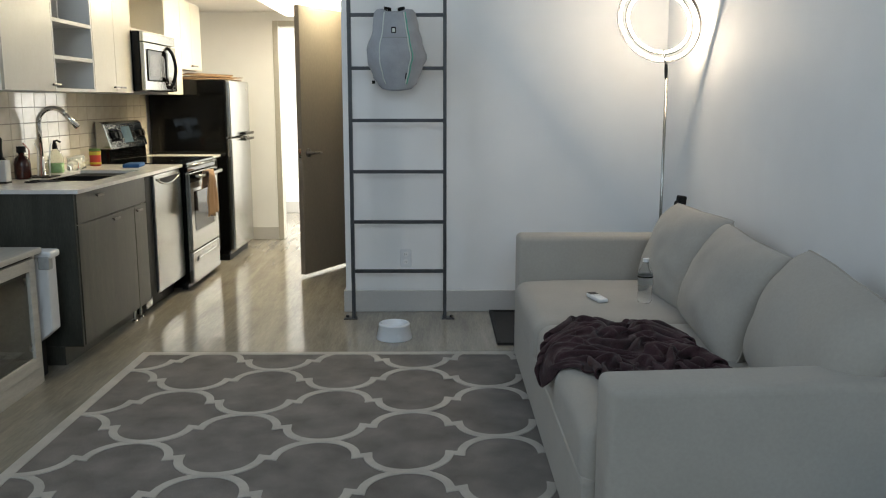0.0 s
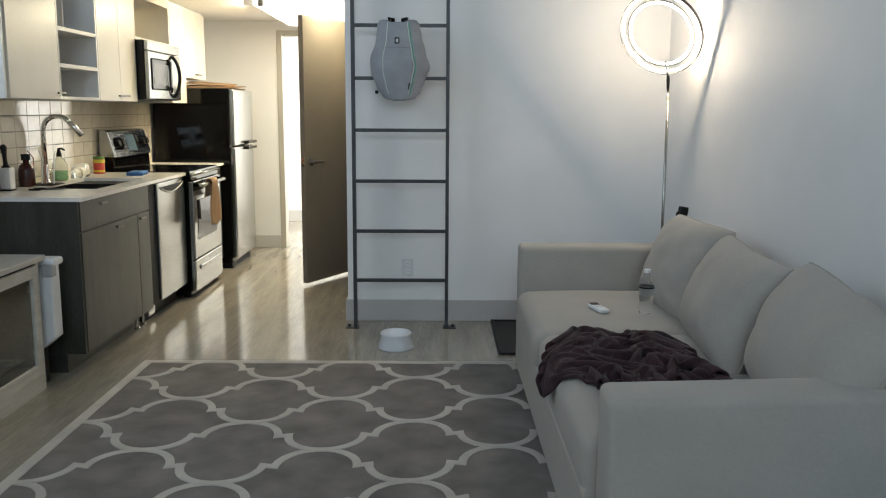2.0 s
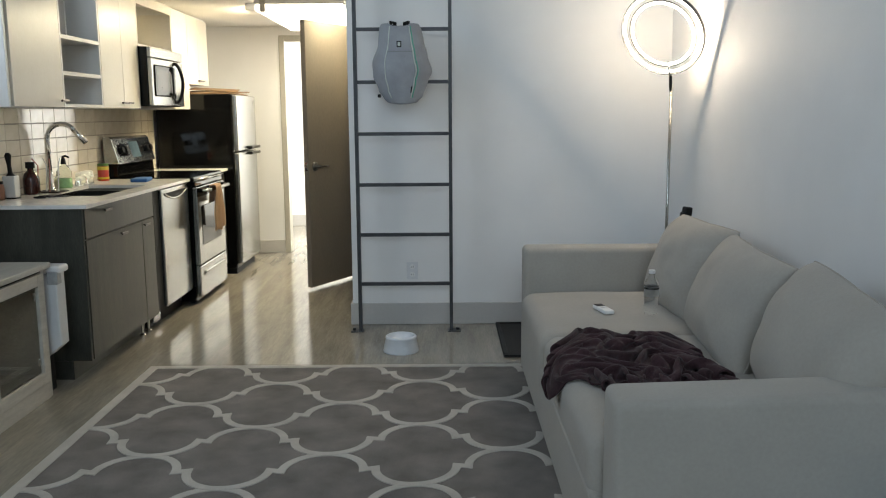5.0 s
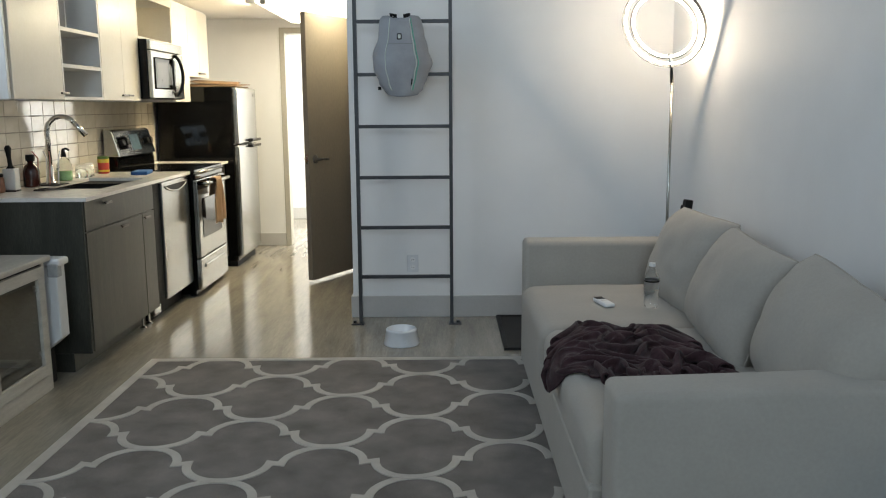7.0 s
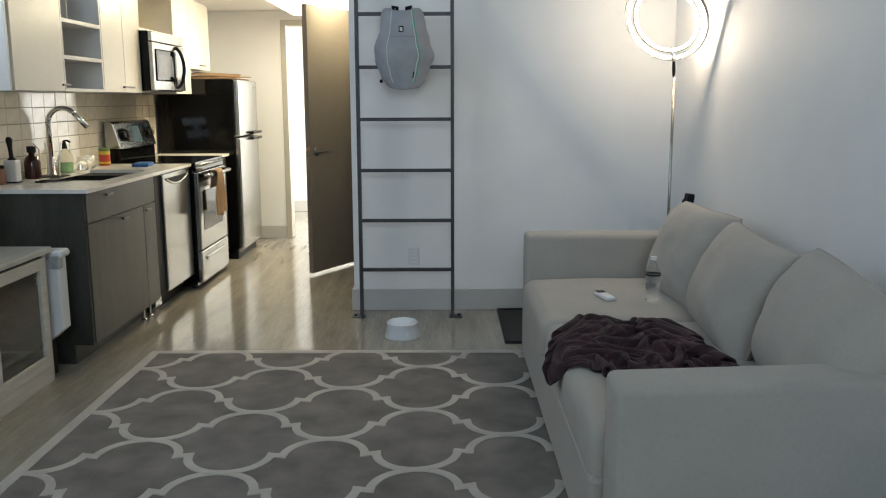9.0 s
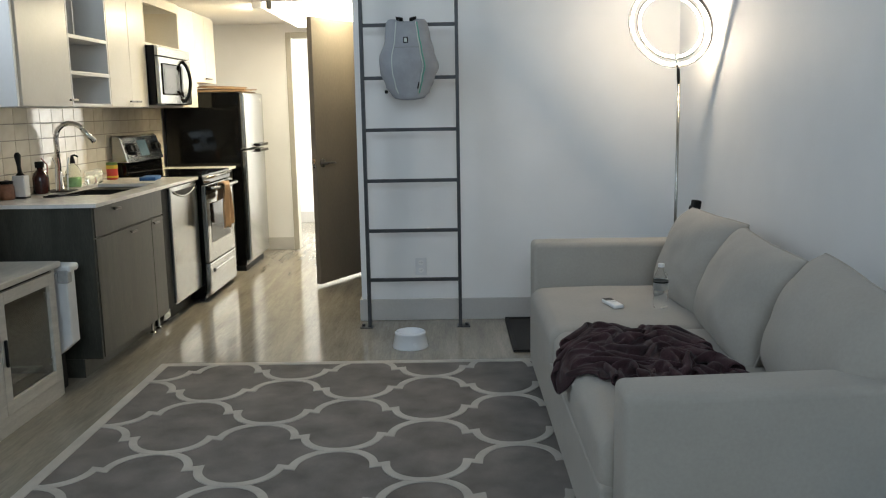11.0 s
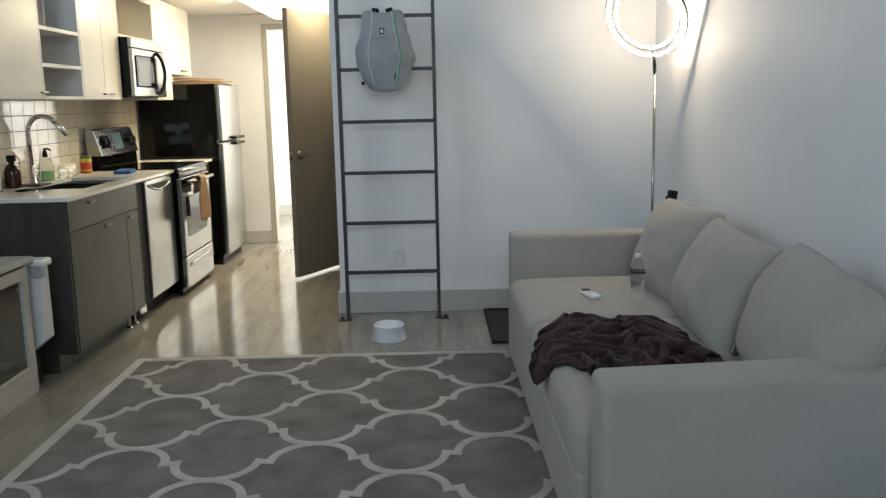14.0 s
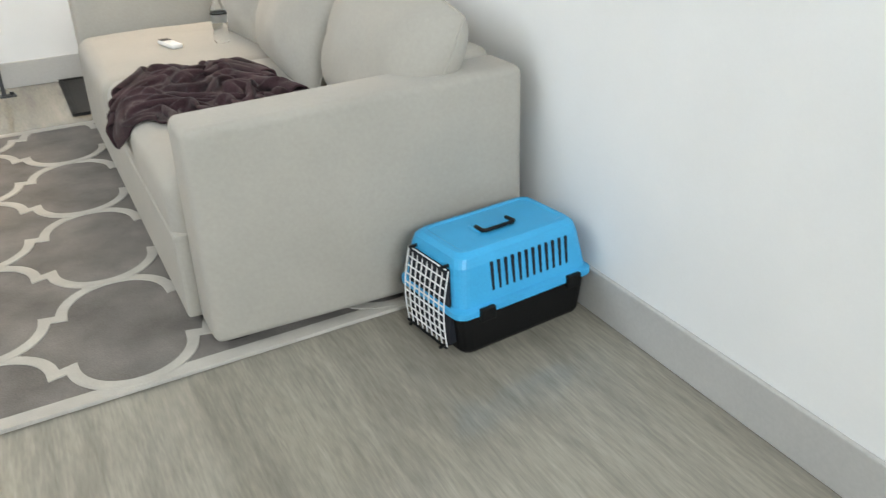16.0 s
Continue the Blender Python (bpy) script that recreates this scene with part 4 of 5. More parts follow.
def counter_things():
    # brush in its holder
    x, y = -2.385, 4.475
    b = thing("dish_brush", (x, y, TOP), "black dish brush standing in a white square holder", "brush")
    part("holder", box(x - 0.034, x + 0.034, y - 0.03, y + 0.03, TOP + 0.008, TOP + 0.125, 0.006, 2), WHITE, b)
    part("holder_base", box(x - 0.034, x + 0.034, y - 0.03, y + 0.03, TOP, TOP + 0.0075, 0.002), MATTE, b)
    part("handle", tube([(x, y, TOP + 0.12), (x, y, TOP + 0.14), (x - 0.003, y, TOP + 0.18), (x - 0.006, y, TOP + 0.235), (x - 0.007, y, TOP + 0.25)], [0.028, 0.012, 0.011, 0.018, 0.009], 12), MATTE, b, "black rubber handle", True)
    # dark soap bottle
    x, y = -2.40, 4.735
    amber = mat("amber_bottle", (0.05, 0.012, 0.009), 0.15, 0, 0.15, 12, 80, 0.02)
    b = thing("soap_bottle", (x, y, TOP), "dark reddish-brown bottle with a black cap", "bottle")
    part("bottle", lathe(x, y, [(0, TOP), (0.042, TOP), (0.045, TOP + 0.01), (0.045, TOP + 0.09), (0.036, TOP + 0.12), (0.018, TOP + 0.135), (0.016, TOP + 0.15), (0, TOP + 0.15)], 20), amber, b, "", True)
    part("cap", lathe(x, y, [(0, TOP + 0.15), (0.025, TOP + 0.15), (0.025, TOP + 0.185), (0, TOP + 0.187)], 16), MATTE, b)
    # wooden jar at the counter's end
    x, y = -2.43, 4.4
    part_j = thing("jar", (x, y, TOP), "small copper-brown jar with a dark lid", "jar")
    part("body", lathe(x, y, [(0, TOP), (0.04, TOP), (0.042, TOP + 0.02), (0.04, TOP + 0.07), (0.034, TOP + 0.085), (0, TOP + 0.085)], 20), mat("copper_clay", (0.3, 0.14, 0.08), 0.4, 0, 0.12), part_j, "", True)
    part("lid", lathe(x, y, [(0, TOP + 0.085), (0.036, TOP + 0.085), (0.036, TOP + 0.1), (0, TOP + 0.105)], 18), MATTE, part_j)
    # green soap dispenser with a pump
    x, y = -2.40, 5.17
    b = thing("soap_dispenser", (x, y, TOP), "clear pump dispenser with pale green soap", "dispenser")
    part("bottle", lathe(x, y, [(0, TOP + 0.001), (0.042, TOP + 0.001), (0.045, TOP + 0.012), (0.045, TOP + 0.1), (0.03, TOP + 0.13), (0.015, TOP + 0.14), (0.015, TOP + 0.15), (0, TOP + 0.15)], 20), clear("clear_bottle", (0.93, 0.97, 0.93), 0.05, 1.15), b, "clear plastic bottle", True).visible_shadow = False
    part("soap", lathe(x, y, [(0, TOP + 0.004), (0.039, TOP + 0.004), (0.041, TOP + 0.014), (0.041, TOP + 0.06), (0, TOP + 0.06)], 20), mat("green_soap", (0.3, 0.5, 0.24), 0.12, 0, 0.1, 9, 60, 0), b, "pale green soap", True)
    p = part("pump", tube([(x, y, TOP + 0.148), (x, y, TOP + 0.165), (x, y, TOP + 0.2)], [0.016, 0.015, 0.007], 12), MATTE, b, "dark pump head", True)
    part("nozzle", tube([(x, y, TOP + 0.195), (x + 0.02, y - 0.01, TOP + 0.2), (x + 0.045, y - 0.02, TOP + 0.19)], 0.006, 8), MATTE, p, "", True)
    # drinking glasses upside down
    glass_wall = [(0.034, TOP + 0.001), (0.036, TOP + 0.001), (0.031, TOP + 0.085), (0, TOP + 0.086), (0, TOP + 0.082), (0.029, TOP + 0.081), (0.034, TOP + 0.001)]
    g0 = thing("drinking_glass", (-2.38, 5.36, TOP), "clear drinking glass standing upside down", "glass", "glasses by the sink")
    part("bowl", lathe(-2.38, 5.36, glass_wall, 20), GLASS, g0, "", True).visible_shadow = False
    for dx, dy in ((0.0, 0.085), (-0.02, 0.17)):
        copy_thing(g0, pose(-2.38 + dx, 5.36 + dy, TOP))
    # tin with a red and yellow label
    x, y = -2.385, 5.75
    b = thing("spice_tin", (x, y, TOP), "red and yellow labelled tin with a green top", "tin")
    part("body", lathe(x, y, [(0, TOP), (0.037, TOP), (0.037, TOP + 0.1), (0, TOP + 0.1)], 24), mat("red_label", (0.55, 0.05, 0.03), 0.35, 0, 0.08), b, "red label", True)
    part("band", lathe(x, y, [(0.0375, TOP + 0.012), (0.0385, TOP + 0.012), (0.0385, TOP + 0.026), (0.0375, TOP + 0.026)], 24), mat("yellow_band", (0.65, 0.45, 0.03), 0.35, 0, 0.05), b, "yellow band")
    part("patch", lathe(x, y, [(0.0375, TOP + 0.075), (0.0385, TOP + 0.075), (0.0385, TOP + 0.098), (0.0375, TOP + 0.098)], 24), mat("yellow_patch", (0.62, 0.5, 0.05), 0.35, 0, 0.05), b, "yellow band")
    part("lid", lathe(x, y, [(0, TOP + 0.1), (0.037, TOP + 0.1), (0.037, TOP + 0.118), (0, TOP + 0.12)], 24), mat("green_lid", (0.1, 0.2, 0.05), 0.4, 0, 0.05), b, "green lid")
    # sponge cloth
    s = thing("sponge_cloth", (-2.09, 5.66, TOP), "folded blue sponge cloth lying on the counter", "sponge")
    part("cloth", moved(box(-0.055, 0.055, -0.1, 0.1, 0.0, 0.024, 0.008, 3), pose(-2.09, 5.66, TOP, 0, 0, 8)), mat("blue_sponge", (0.03, 0.11, 0.3), 0.9, 0, 0.15, 20, 200, 0.6), s, "", True)
    # drying sticks and straws in a rack
    r = thing("bottle_rack", (-2.36, 4.86, TOP), "small wire rack with pale bottle parts", "rack")
    part("base", box(-2.43, -2.27, 4.79, 4.93, TOP, TOP + 0.006, 0.002), MATTE, r)
    for k in range(4):
        x, y = -2.41 + 0.035 * k, 4.83 + 0.035 * (k % 2)
        part("post", tube([(x, y, TOP + 0.004), (x + 0.01, y, TOP + 0.16), (x + 0.015 * (k - 1.5), y, TOP + 0.2)], 0.004, 6), WHITE if k % 2 else mat("pink_plastic", (0.45, 0.2, 0.15), 0.4, 0, 0.05), r)
    # sunglasses-like dark scissors
    k = thing("scissors", (-2.2, 4.5, TOP), "dark scissors lying open on the counter", "scissors")
    part("blade", moved(box(0, 0.11, -0.005, 0.005, 0.002, 0.007, 0.001), pose(-2.2, 4.5, TOP, 0, 0, 25)), IRON, k)
    part("blade", moved(box(0, 0.11, -0.005, 0.005, 0.0072, 0.0115, 0.001), pose(-2.2, 4.52, TOP, 0, 0, -5)), IRON, k)
    for c in ((-2.235, 4.475), (-2.235, 4.53)):
        part("grip", tube([(c[0] + 0.03 * math.cos(t), c[1] + 0.02 * math.sin(t), TOP + 0.006) for t in (2 * math.pi * i / 16 for i in range(16))], 0.005, 6, closed=True), MATTE, k, "", True)


def towel():
    t = thing("dish_towel", (-1.727, 6.17, 0.54), "tan dish towel hanging over the oven handle", "towel")
    bm = bmesh.new()
    x, z0, n, m = -1.727, 0.842, 18, 26
    grid = []
    for i in range(n + 1):
        row = []
        u = i / n
        for j in range(m + 1):
            v = j / m
            # front fall, over the bar, short fall behind
            s = v * 0.48
            if s < 0.32:
                dx, dz = 0.018, -0.32 + s
            elif s < 0.36:
                a = (s - 0.32) / 0.04 * math.pi
                dx, dz = 0.018 * math.cos(a), 0.018 * math.sin(a)
            else:
                dx, dz = -0.018, -(s - 0.36)
            gather = 0.5 + 0.5 * min(1, max(0, -dz) / 0.2)
            fold = 0.014 * math.sin(u * 17 + 2 * noise.noise(Vector((u * 3, v * 2, 0)))) * min(1, max(0, -dz) / 0.06)
            row.append(bm.verts.new((x + dx + (fold + 0.012 if dx > 0 else 0.3 * fold - 0.004), 6.17 + (u - 0.5) * 0.3 * gather + 0.008 * noise.noise(Vector((u * 2, v * 4, 3))), z0 + dz + (0.012 * math.sin(u * 9) if v < 0.02 else 0))))
        grid.append(row)
    for i in range(n):
        for j in range(m):
            bm.faces.new((grid[i][j], grid[i + 1][j], grid[i + 1][j + 1], grid[i][j + 1]))
    ob = part("cloth", bm, woven("tan_towel", (0.42, 0.26, 0.14), 700), t, "", True)
    so = ob.modifiers.new("thick", "SOLIDIFY")
    so.thickness = 0.004


def cardboard():
    c = thing("cardboard_box", (-2.05, 7.4, 1.536), "flattened brown cardboard box lying on the refrigerator", "cardboard")
    brown = mat("cardboard", (0.22, 0.13, 0.065), 0.85, 0, 0.1, 6, 90, 0.2)
    part("sheet", moved(box(-0.26, 0.26, -0.33, 0.33, 0.0, 0.007, 0.001), pose(-2.05, 7.42, 1.537, 0, 0, 3)), brown, c)
    part("sheet", moved(box(-0.24, 0.24, -0.3, 0.3, 0.0, 0.007, 0.001), pose(-2.05, 7.43, 1.556, 2.5, 2, -6)), brown, c)
    part("flap", moved(box(-0.2, 0.2, 0, 0.3, 0.0, 0.006, 0.001), pose(-2.0, 7.28, 1.566, 5, 3, 8)), brown, c)


def ceiling_fixtures():
    f = thing("ceiling_light", (-1.08, 7.1, HC), "large glowing white ceiling light panel", "ceiling light")
    part("housing", box(-1.42, -0.75, 6.35, 7.9, 2.172, HC, 0.004), WHITE, f)
    part("diffuser", box(-1.41, -0.76, 6.36, 7.89, 2.125, 2.1715, 0.004), glow("panel_diffuser", (1.0, 0.9, 0.74), 5), f, "glowing diffuser")
    d = thing("ceiling_vent", (-1.48, 6.6, HC), "small grey square ceiling fitting", "fitting")
    part("body", box(-1.52, -1.445, 6.5, 6.68, 2.145, HC, 0.006), WHITE, d)
    part("bracket", box(-1.375, -1.335, 6.33, 6.347, 2.115, HC, 0.002), FRAME, d)


# ---- living-room things ----
def backpack():
    x, y, z0, z1 = -0.278, 4.985, 1.428, 1.888
    b = thing("backpack", (x, 5.05, z0), "grey cloth backpack with teal piping hanging on the ladder", "backpack")

    def half_width(v, side):
        pts = ((0, 0.075), (0.05, 0.1), (0.15, 0.13), (0.35, 0.163), (0.5, 0.167), (0.75, 0.13), (0.95, 0.123), (1.0, 0.108)) if side < 0 else ((0, 0.1), (0.08, 0.135), (0.25, 0.165), (0.4, 0.193), (0.6, 0.166), (0.8, 0.143), (0.95, 0.13), (1.0, 0.112))
        for (a, p), (c, q) in zip(pts, pts[1:]):
            if v <= c:
                t = (v - a) / (c - a)
                return p + (q - p) * t * t * (3 - 2 * t)
        return 0.08

    def depth(v):
        return 0.035 + 0.075 * math.sin(math.pi * min(1, 0.12 + 0.8 * (1 - v))) ** 0.8

    def front(u, v):
        w = half_width(v, u)
        d = depth(v) * (1 - abs(u) ** 2.6) ** 0.5 if abs(u) < 1 else 0
        return Vector((x + u * w, 5.045 - d + 0.004 * noise.noise(Vector((u * 3, v * 5, 1))), z0 + (z1 - z0) * v - 0.012 * (1 - u * u) * (1 if v < 0.05 else 0) - (0.022 * (1 - (u / 0.6) ** 2) if v > 0.99 and abs(u) < 0.6 else 0)))

    n, m = 24, 30
    bm = bmesh.new()
    grid = [[bm.verts.new(front(math.sin((2 * i / n - 1) * math.pi / 2), j / m)) for j in range(m + 1)] for i in range(n + 1)]
    back = [[bm.verts.new((grid[i][j].co.x * 0.98 + x * 0.02, 5.058, grid[i][j].co.z)) for j in range(m + 1)] for i in range(n + 1)]
    for i in range(n):
        for j in range(m):
            bm.faces.new((grid[i][j], grid[i + 1][j], grid[i + 1][j + 1], grid[i][j + 1]))
            bm.faces.new((back[i][j], back[i][j + 1], back[i + 1][j + 1], back[i + 1][j]))
    for i in range(n):
        bm.faces.new((grid[i][0], back[i][0], back[i + 1][0], grid[i + 1][0]))
        bm.faces.new((grid[i][m], grid[i + 1][m], back[i + 1][m], back[i][m]))
    for j in range(m):
        bm.faces.new((grid[0][j], grid[0][j + 1], back[0][j + 1], back[0][j]))
        bm.faces.new((grid[n][j], back[n][j], back[n][j + 1], grid[n][j + 1]))
    part("body", bm, GREY, b, "", True)
    pale, teal = mat("pale_piping", (0.55, 0.6, 0.56), 0.6, 0, 0.04), mat("teal_piping", (0.08, 0.38, 0.27), 0.5, 0, 0.05)
    for s, u, mt, lab in ((-1, 0.5, pale, "pale piping"), (1, 0.5, pale, "pale piping"), (1, 0.56, teal, "teal piping")):
        pts = [front(s * (u + 0.14 * (1 - v) * v - 0.05 * v), v) + Vector((0, -0.002, 0)) for v in (0.06 + 0.9 * k / 24 for k in range(25))]
        part("piping", tube(pts, 0.0032, 6), mt, b, lab, True)
    c = front(0.0, 0.73)
    part("badge", box(c.x - 0.014, c.x + 0.014, c.y - 0.004, c.y + 0.004, c.z - 0.018, c.z + 0.018, 0.002), MATTE, b, "small dark rectangular badge")
    part("badge_face", box(c.x - 0.008, c.x + 0.008, c.y - 0.0055, c.y - 0.003, c.z - 0.011, c.z + 0.011, 0.001), pale, b)
    part("seam", tube([front(-0.48 + 0.96 * k / 16, 0.64) + Vector((0, -0.0005, 0)) for k in range(17)], 0.0018, 5), mat("seam_cloth", (0.2, 0.21, 0.22), 0.8), b)
    c = front(0.47, 0.12)
    part("zip_pull", tube([c + Vector((0, -0.004, 0)), front(0.45, 0.2) + Vector((0, -0.004, 0))], 0.0035, 6), MATTE, b, "dark zip pull")
    for s in (-1, 1):
        pts = [(x + s * 0.055, 5.05, z1 - 0.03), (x + s * 0.052, 5.05, z1 + 0.012), (x + s * 0.03, 5.075, z1 + 0.01), (x + s * 0.03, 5.105, z1 - 0.05)]
        part("strap", tube(pts, 0.012, 8), MATTE, b, "black shoulder strap", True)
    part("loop", tube([(x - 0.055, 5.06, z1 - 0.005), (x - 0.02, 5.085, z1 + 0.008 - 0.02), (x + 0.02, 5.085, z1 - 0.012), (x + 0.055, 5.06, z1 - 0.005)], 0.008, 8), MATTE, b, "", True)
    part("buckle", box(x - 0.137, x - 0.118, 5.03, 5.048, z0 + 0.03, z0 + 0.05, 0.004), MATTE, b)


def outlet():
    o = thing("power_outlet", (-0.228, YW, 0.355), "pale double wall power outlet", "outlet")
    part("plate", box(-0.264, -0.192, YW - 0.006, YW, 0.298, 0.412, 0.003), mat("pale_plate", (0.66, 0.67, 0.68), 0.4, 0, 0.03), o)
    for z in (0.33, 0.38):
        s = part("socket", tube([(-0.228, YW - 0.0055, z), (-0.228, YW - 0.0085, z)], 0.017, 16), WHITE, o)
        for dx in (-0.006, 0.006):
            part("slot", box(-0.228 + dx - 0.001, -0.228 + dx + 0.001, YW - 0.0092, YW - 0.008, z - 0.004, z + 0.006), MATTE, s)


def bowl():
    b = thing("pet_bowl", (-0.275, 4.62, 0), "white plastic pet bowl standing on the floor", "bowl")
    prof = [(0, 0.012), (0.095, 0.012), (0.098, 0.0), (0.103, 0.0), (0.104, 0.006), (0.088, 0.078), (0.0905, 0.081), (0.09, 0.087), (0.084, 0.093), (0.078, 0.094), (0.074, 0.088), (0.062, 0.045), (0, 0.04)]
    part("bowl", lathe(-0.275, 4.62, prof, 40), mat("white_glaze", (0.72, 0.75, 0.78), 0.25, 0, 0.03), b, "", True)


def floor_mat():
    m = thing("floor_mat", (0.5, 4.87, 0), "black ribbed rubber floor mat beside the sofa", "mat")
    part("slab", box(0.312, 0.75, 4.46, 5.235, 0.0, 0.010, 0.003), mat("black_rubber", (0.012, 0.011, 0.011), 0.7, 0, 0.2, 6, 160, 0.5), m)
    for d in ((0.312, 0.75, 4.46, 4.485), (0.312, 0.75, 5.21, 5.235), (0.312, 0.337, 4.485, 5.21)):
        part("rim", box(*d, 0.009, 0.016, 0.003), MATTE, m)


def seat_top(x, y):
    near = y < 3.29
    uu, vv = (x - 0.412) / 0.8, (y - 2.11) / 1.17 if near else (y - 3.3) / 0.915
    s = max(0, math.sin(math.pi * min(1, max(0, uu)))) ** 0.5 * max(0, math.sin(math.pi * min(1, max(0, vv)))) ** 0.5
    return (0.443 if near else 0.429) + 0.026 * s


def blend(pts, u):
    """A smooth line through a few (u, value) pairs."""
    for (a, p), (c, q) in zip(pts, pts[1:]):
        if u <= c:
            f = max(0, (u - a) / (c - a))
            return p + (q - p) * f * f * (3 - 2 * f)
    return pts[-1][1]


def settle(p, su, sv, steps, home, ground):
    """Lets a bunched cloth of grid points fall on what lies under it: threads keep their length, so it buckles into folds."""
    nu, nv = p.shape[:2]
    links = []
    for du, dv, k, low in ((1, 0, 1.0, False), (0, 1, 1.0, False), (1, 1, 0.35, False), (1, -1, 0.35, False), (2, 0, 0.6, True), (0, 2, 0.6, True), (4, 0, 0.4, True), (0, 4, 0.4, True), (8, 0, 0.25, True), (0, 8, 0.25, True)):
        length = math.hypot(du * su, dv * sv) * (0.93 if max(du, abs(dv)) == 2 else 0.82 if max(du, abs(dv)) == 4 else 0.55 if max(du, abs(dv)) == 8 else 1)
        i, j = np.meshgrid(np.arange(nu - du), np.arange(max(0, -dv), nv - max(0, dv)), indexing="ij")
        i, j = i.ravel(), j.ravel()
        phase = (i // max(1, du)) % 2 if du else (j // max(1, dv)) % 2
        for f in (0, 1):
            q = phase == f
            links.append((i[q] * nv + j[q], (i[q] + du) * nv + j[q] + dv, length, k, low))
    x = p.reshape(-1, 3).copy()
    old = x.copy()
    for step in range(steps):
        v = (x - old) * 0.9
        v[:, 2] -= 0.0011
        old = x.copy()
        x = x + np.clip(v, -0.012, 0.012)
        x[:, :2] += home * (p.reshape(-1, 3)[:, :2] - x[:, :2])
        for _ in range(4):
            for ia, ib, length, k, low in links:
                d = x[ib] - x[ia]
                n = np.sqrt((d * d).sum(1)) + 1e-9
                c = (n - length) / n * 0.5 * k
                if low:
                    c = np.minimum(c, 0)
                d *= c[:, None]
                x[ia] += d
                x[ib] -= d
            g = ground(x[:, 0], x[:, 1])
            under = x[:, 2] < g
            x[under, 2] = g[under]
            old[under, :2] = x[under, :2] + 0.35 * (old[under, :2] - x[under, :2])
    return x.reshape(nu, nv, 3)


def blanket():
    b = thing("blanket", (0.65, 2.8, 0.45), "crumpled dark plum fleece blanket thrown over the sofa seat", "blanket")
    nu, nv = 72, 92
    far = ((0, 2.95), (0.1, 3.2), (0.2, 3.32), (0.34, 3.3), (0.46, 3.12), (0.6, 3.13), (0.76, 3.19), (0.88, 3.05), (1.0, 2.75))
    front = ((2.4, 0.52), (2.62, 0.47), (2.75, 0.31), (2.9, 0.31), (3.0, 0.4), (3.12, 0.46))
    p = np.zeros((nu, nv, 3))
    for i in range(nu):
        for j in range(nv):
            u, v = i / (nu - 1), j / (nv - 1)
            y = 2.42 + 0.03 * noise.noise(Vector((u * 5, 3, 0))) + (blend(far, u) - 2.42) * v
            x0 = blend(front, y)
            x = x0 + (0.905 - x0) * u
            w = Vector((x * 6, y * 6, 7))
            k1, k2 = noise.noise(w), noise.noise(w * 0.5 + Vector((5, 2, 0)))
            turn = math.atan2(y - 2.45, x - 0.1)
            z = 0.07 + 0.03 * math.sin(2 * math.pi * (y * 4.0 + turn * 1.6 + 1.3 * k2)) + 0.09 * k1 + 0.03 * noise.noise(w * 2.1)
            p[i, j] = (x + 0.02 * k1, y + 0.02 * noise.noise(w + Vector((9, 1, 4))), 0.452 + z)

    def ground(x, y):
        near = y < 3.29
        uu = np.clip((x - 0.412) / 0.8, 0, 1)
        vv = np.clip(np.where(near, (y - 2.11) / 1.17, (y - 3.3) / 0.915), 0, 1)
        top = np.where(near, 0.443, 0.429) + 0.026 * np.sqrt(np.maximum(0, np.sin(math.pi * uu)) * np.maximum(0, np.sin(math.pi * vv))) + 0.011
        e = np.clip((0.447 - x) / 0.06, 0, 1)
        edge = 0.058 * (1 - np.sqrt(1 - e * e))
        return np.where(x < 0.385, 0.335, top - edge)

    q = settle(p, 0.62 * 1.55 / (nu - 1), 0.66 * 1.75 / (nv - 1), 70, 0.05, ground)
    bm = bmesh.new()
    grid = [[bm.verts.new(tuple(c)) for c in row] for row in q]
    for i in range(nu - 1):
        for j in range(nv - 1):
            bm.faces.new((grid[i][j], grid[i + 1][j], grid[i + 1][j + 1], grid[i][j + 1]))
    ob = part("cloth", bm, PLUM, b, "", True)
    sub = ob.modifiers.new("smooth", "SUBSURF")
    sub.levels = sub.render_levels = 1
    so = ob.modifiers.new("thick", "SOLIDIFY")
    so.thickness, so.offset = 0.006, 0


def remote():
    r = thing("remote_control", (0.7, 3.68, 0.46), "white remote control with a small dark display", "remote control")
    m = pose(0.71, 3.65, seat_top(0.7, 3.67) + 0.002, 0, 0, 13)
    part("body", moved(box(-0.024, 0.024, -0.07, 0.075, 0, 0.018, 0.006, 3), m), WHITE, r, "", True)
    part("display", moved(box(-0.02, 0.02, 0.03, 0.075, 0.0165, 0.019, 0.001), m), MATTE, r, "dark display")
    for k in range(3):
        part("button", moved(box(-0.016 + 0.012 * k, -0.008 + 0.012 * k, -0.01, 0.0, 0.019, 0.0215, 0.001), m), UPIN, r)


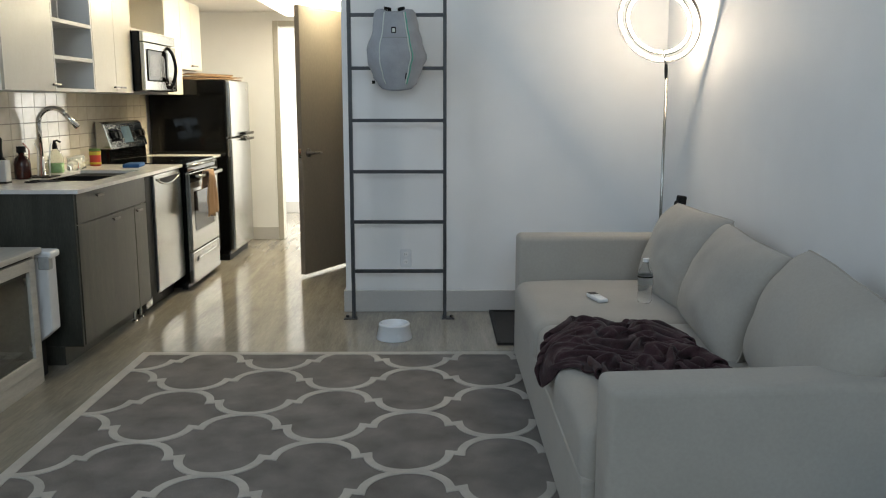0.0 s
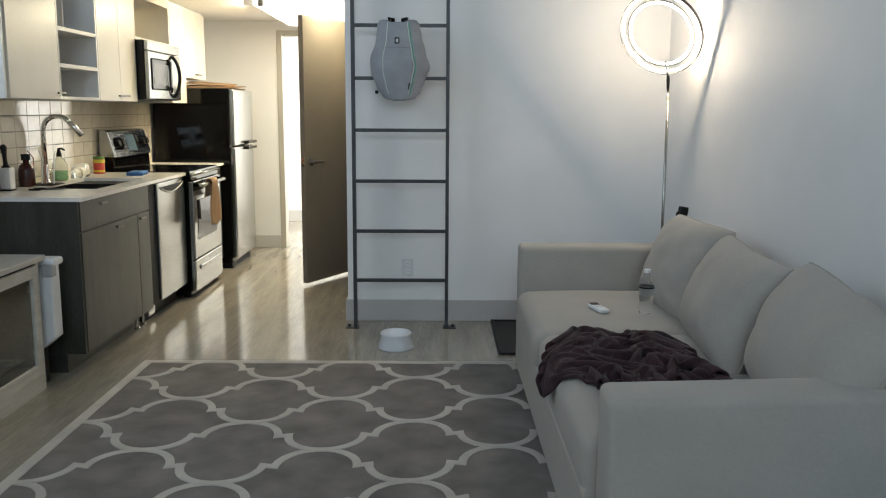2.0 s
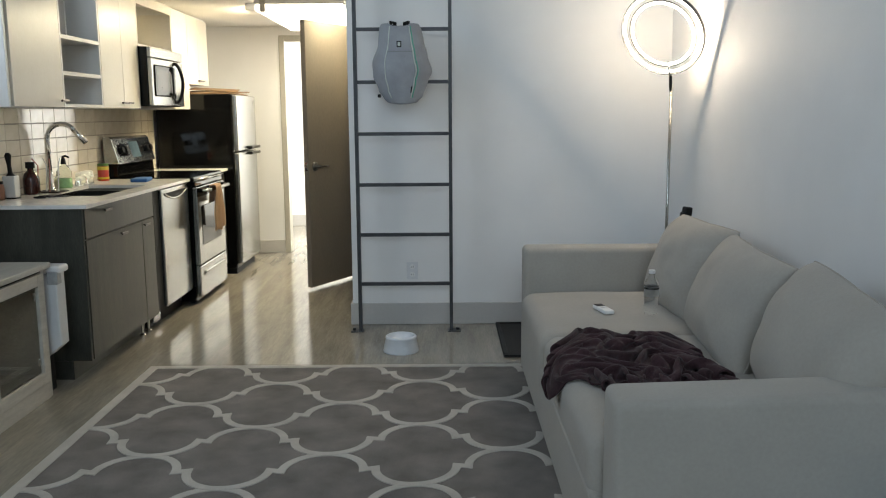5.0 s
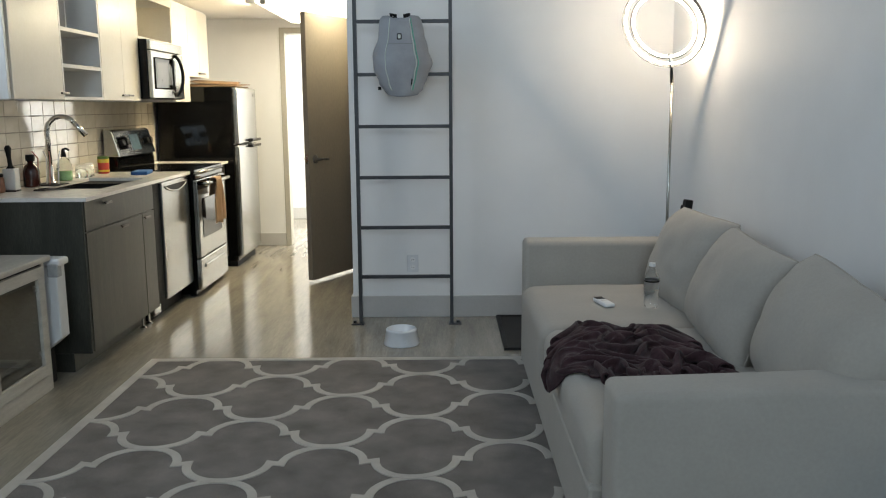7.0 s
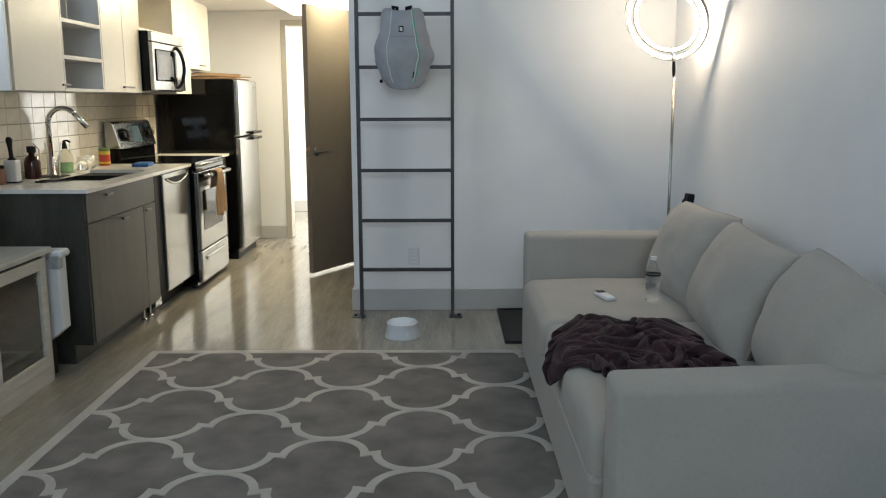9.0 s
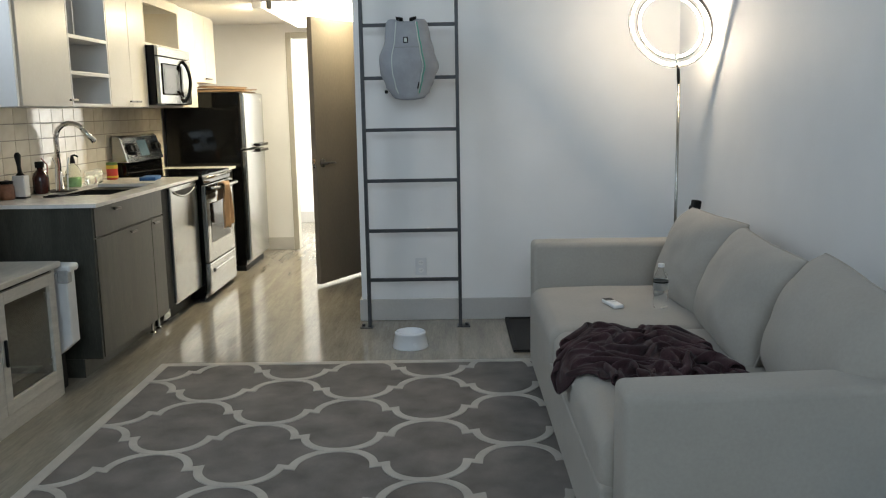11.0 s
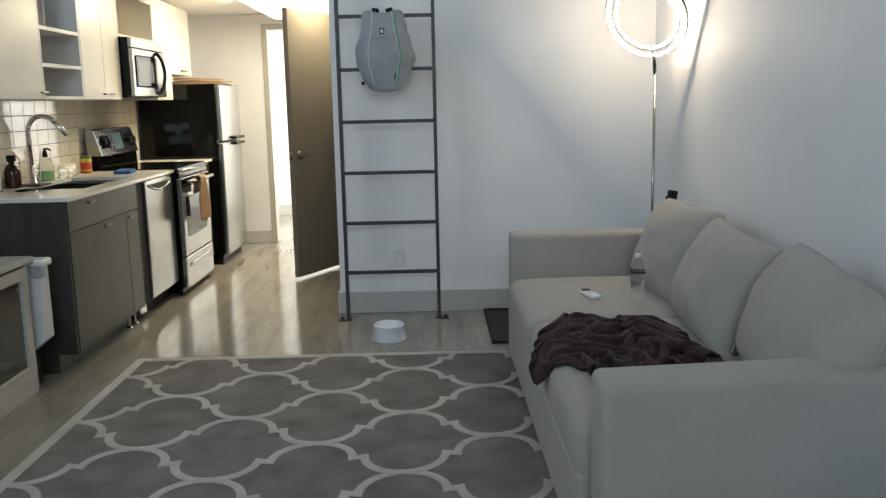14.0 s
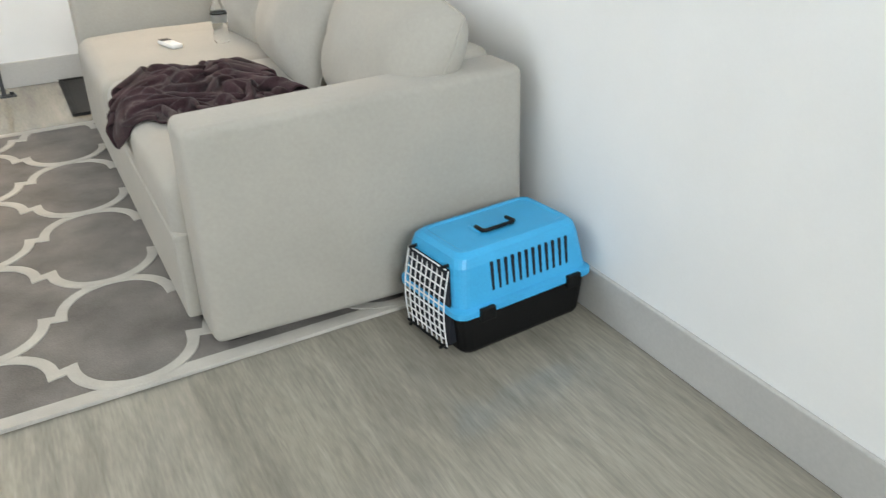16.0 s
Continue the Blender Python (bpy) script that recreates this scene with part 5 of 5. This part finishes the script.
def water_bottle():
    x, y = 0.915, 3.6
    z = seat_top(x, y) + 0.001
    b = thing("water_bottle", (x, y, z), "clear plastic water bottle with a banded label", "bottle")
    prof = [(0, z), (0.028, z), (0.032, z + 0.01), (0.032, z + 0.045), (0.029, z + 0.055), (0.032, z + 0.065), (0.032, z + 0.135), (0.026, z + 0.155), (0.013, z + 0.178), (0.0125, z + 0.19), (0, z + 0.19)]
    part("body", lathe(x, y, prof, 24), clear("clear_plastic", (0.97, 0.98, 0.98), 0.05, 1.1), b, "", True).visible_shadow = False
    part("cap", lathe(x, y, [(0, z + 0.188), (0.0145, z + 0.188), (0.0145, z + 0.203), (0, z + 0.205)], 16), WHITE, b)
    l = part("label", lathe(x, y, [(0.0326, z + 0.085), (0.0332, z + 0.085), (0.0332, z + 0.13), (0.0326, z + 0.13)], 24), clear("bottle_label", (0.7, 0.74, 0.78), 0.35, 1.1), b, "clear label with a dark bar")
    for k in (0.118,):
        part("bar", lathe(x, y, [(0.0333, z + k), (0.0338, z + k), (0.0338, z + k + 0.007), (0.0333, z + k + 0.007)], 24), MATTE, l)


def wall_clip():
    c = thing("lamp_dimmer", (1.25, 4.33, 0.657), "small black lamp dimmer standing on the sofa arm", "dimmer")
    part("case", moved(box(-0.02, 0.02, -0.025, 0.025, 0.0, 0.205, 0.008, 2), pose(1.25, 4.33, 0.657, 0, 8, 12)), MATTE, c)
    part("dial", moved(tube([(-0.02, 0, 0.16), (-0.032, 0, 0.16)], 0.014, 12), pose(1.25, 4.33, 0.657, 0, 8, 12)), MATTE, c)
    part("cord", tube([(1.26, 4.35, 0.665), (1.27, 4.42, 0.64), (1.275, 4.44, 0.4), (1.27, 4.6, 0.02)], 0.004, 6), MATTE, c, "", True)


def bin_on_console():
    b = thing("waste_bin", (-1.95, 3.97, 0.2), "white plastic waste bin with a hinged lid and handle", "bin")
    outline = [(-2.12, 0.22), (-1.975, 0.19), (-1.91, 0.245), (-1.91, 0.60), (-2.12, 0.60)]
    part("body", prism(outline, "y", 3.892, 3.985, 0.008), WHITE, b)
    part("lid", box(-2.13, -1.89, 3.888, 3.995, 0.602, 0.64, 0.014, 3), WHITE, b)
    part("latch", box(-1.955, -1.9, 3.882, 3.93, 0.55, 0.615, 0.006, 2), mat("grey_latch", (0.4, 0.4, 0.39), 0.4), b, "grey latch")
    part("hook", box(-2.1, -1.98, 3.856, 3.9, 0.52, 0.6, 0.004), WHITE, b)
    s = thing("floor_base", (-2.0, 3.97, 0))
    s.parent = b
    s.location = Vector((-2.0, 3.97, 0)) - ORIGIN[b]
    part("stand", box(-2.12, -1.99, 3.9, 3.98, 0, 0.2, 0.004), MATTE, s, "black stand")


def television():
    t = thing("television", (-2.2, 3.1, 0.664), "black flat television on the media console", "television")
    part("frame", box(-2.23, -2.17, 2.5, 3.715, 0.72, 1.41, 0.004), MATTE, t)
    part("screen", box(-2.1705, -2.167, 2.515, 3.70, 0.74, 1.395, 0.001), mat("dark_screen", (0.012, 0.014, 0.022), 0.12, 0, 0.05), t, "dark glossy screen")
    for y in (2.8, 3.5):
        part("foot", box(-2.28, -2.12, y - 0.015, y + 0.015, 0.664, 0.725, 0.003), MATTE, t)


backsplash()
faucet()
counter_things()
towel()
cardboard()
ceiling_fixtures()
backpack()
outlet()
bowl()
floor_mat()
blanket()
remote()
water_bottle()
wall_clip()
bin_on_console()
television()
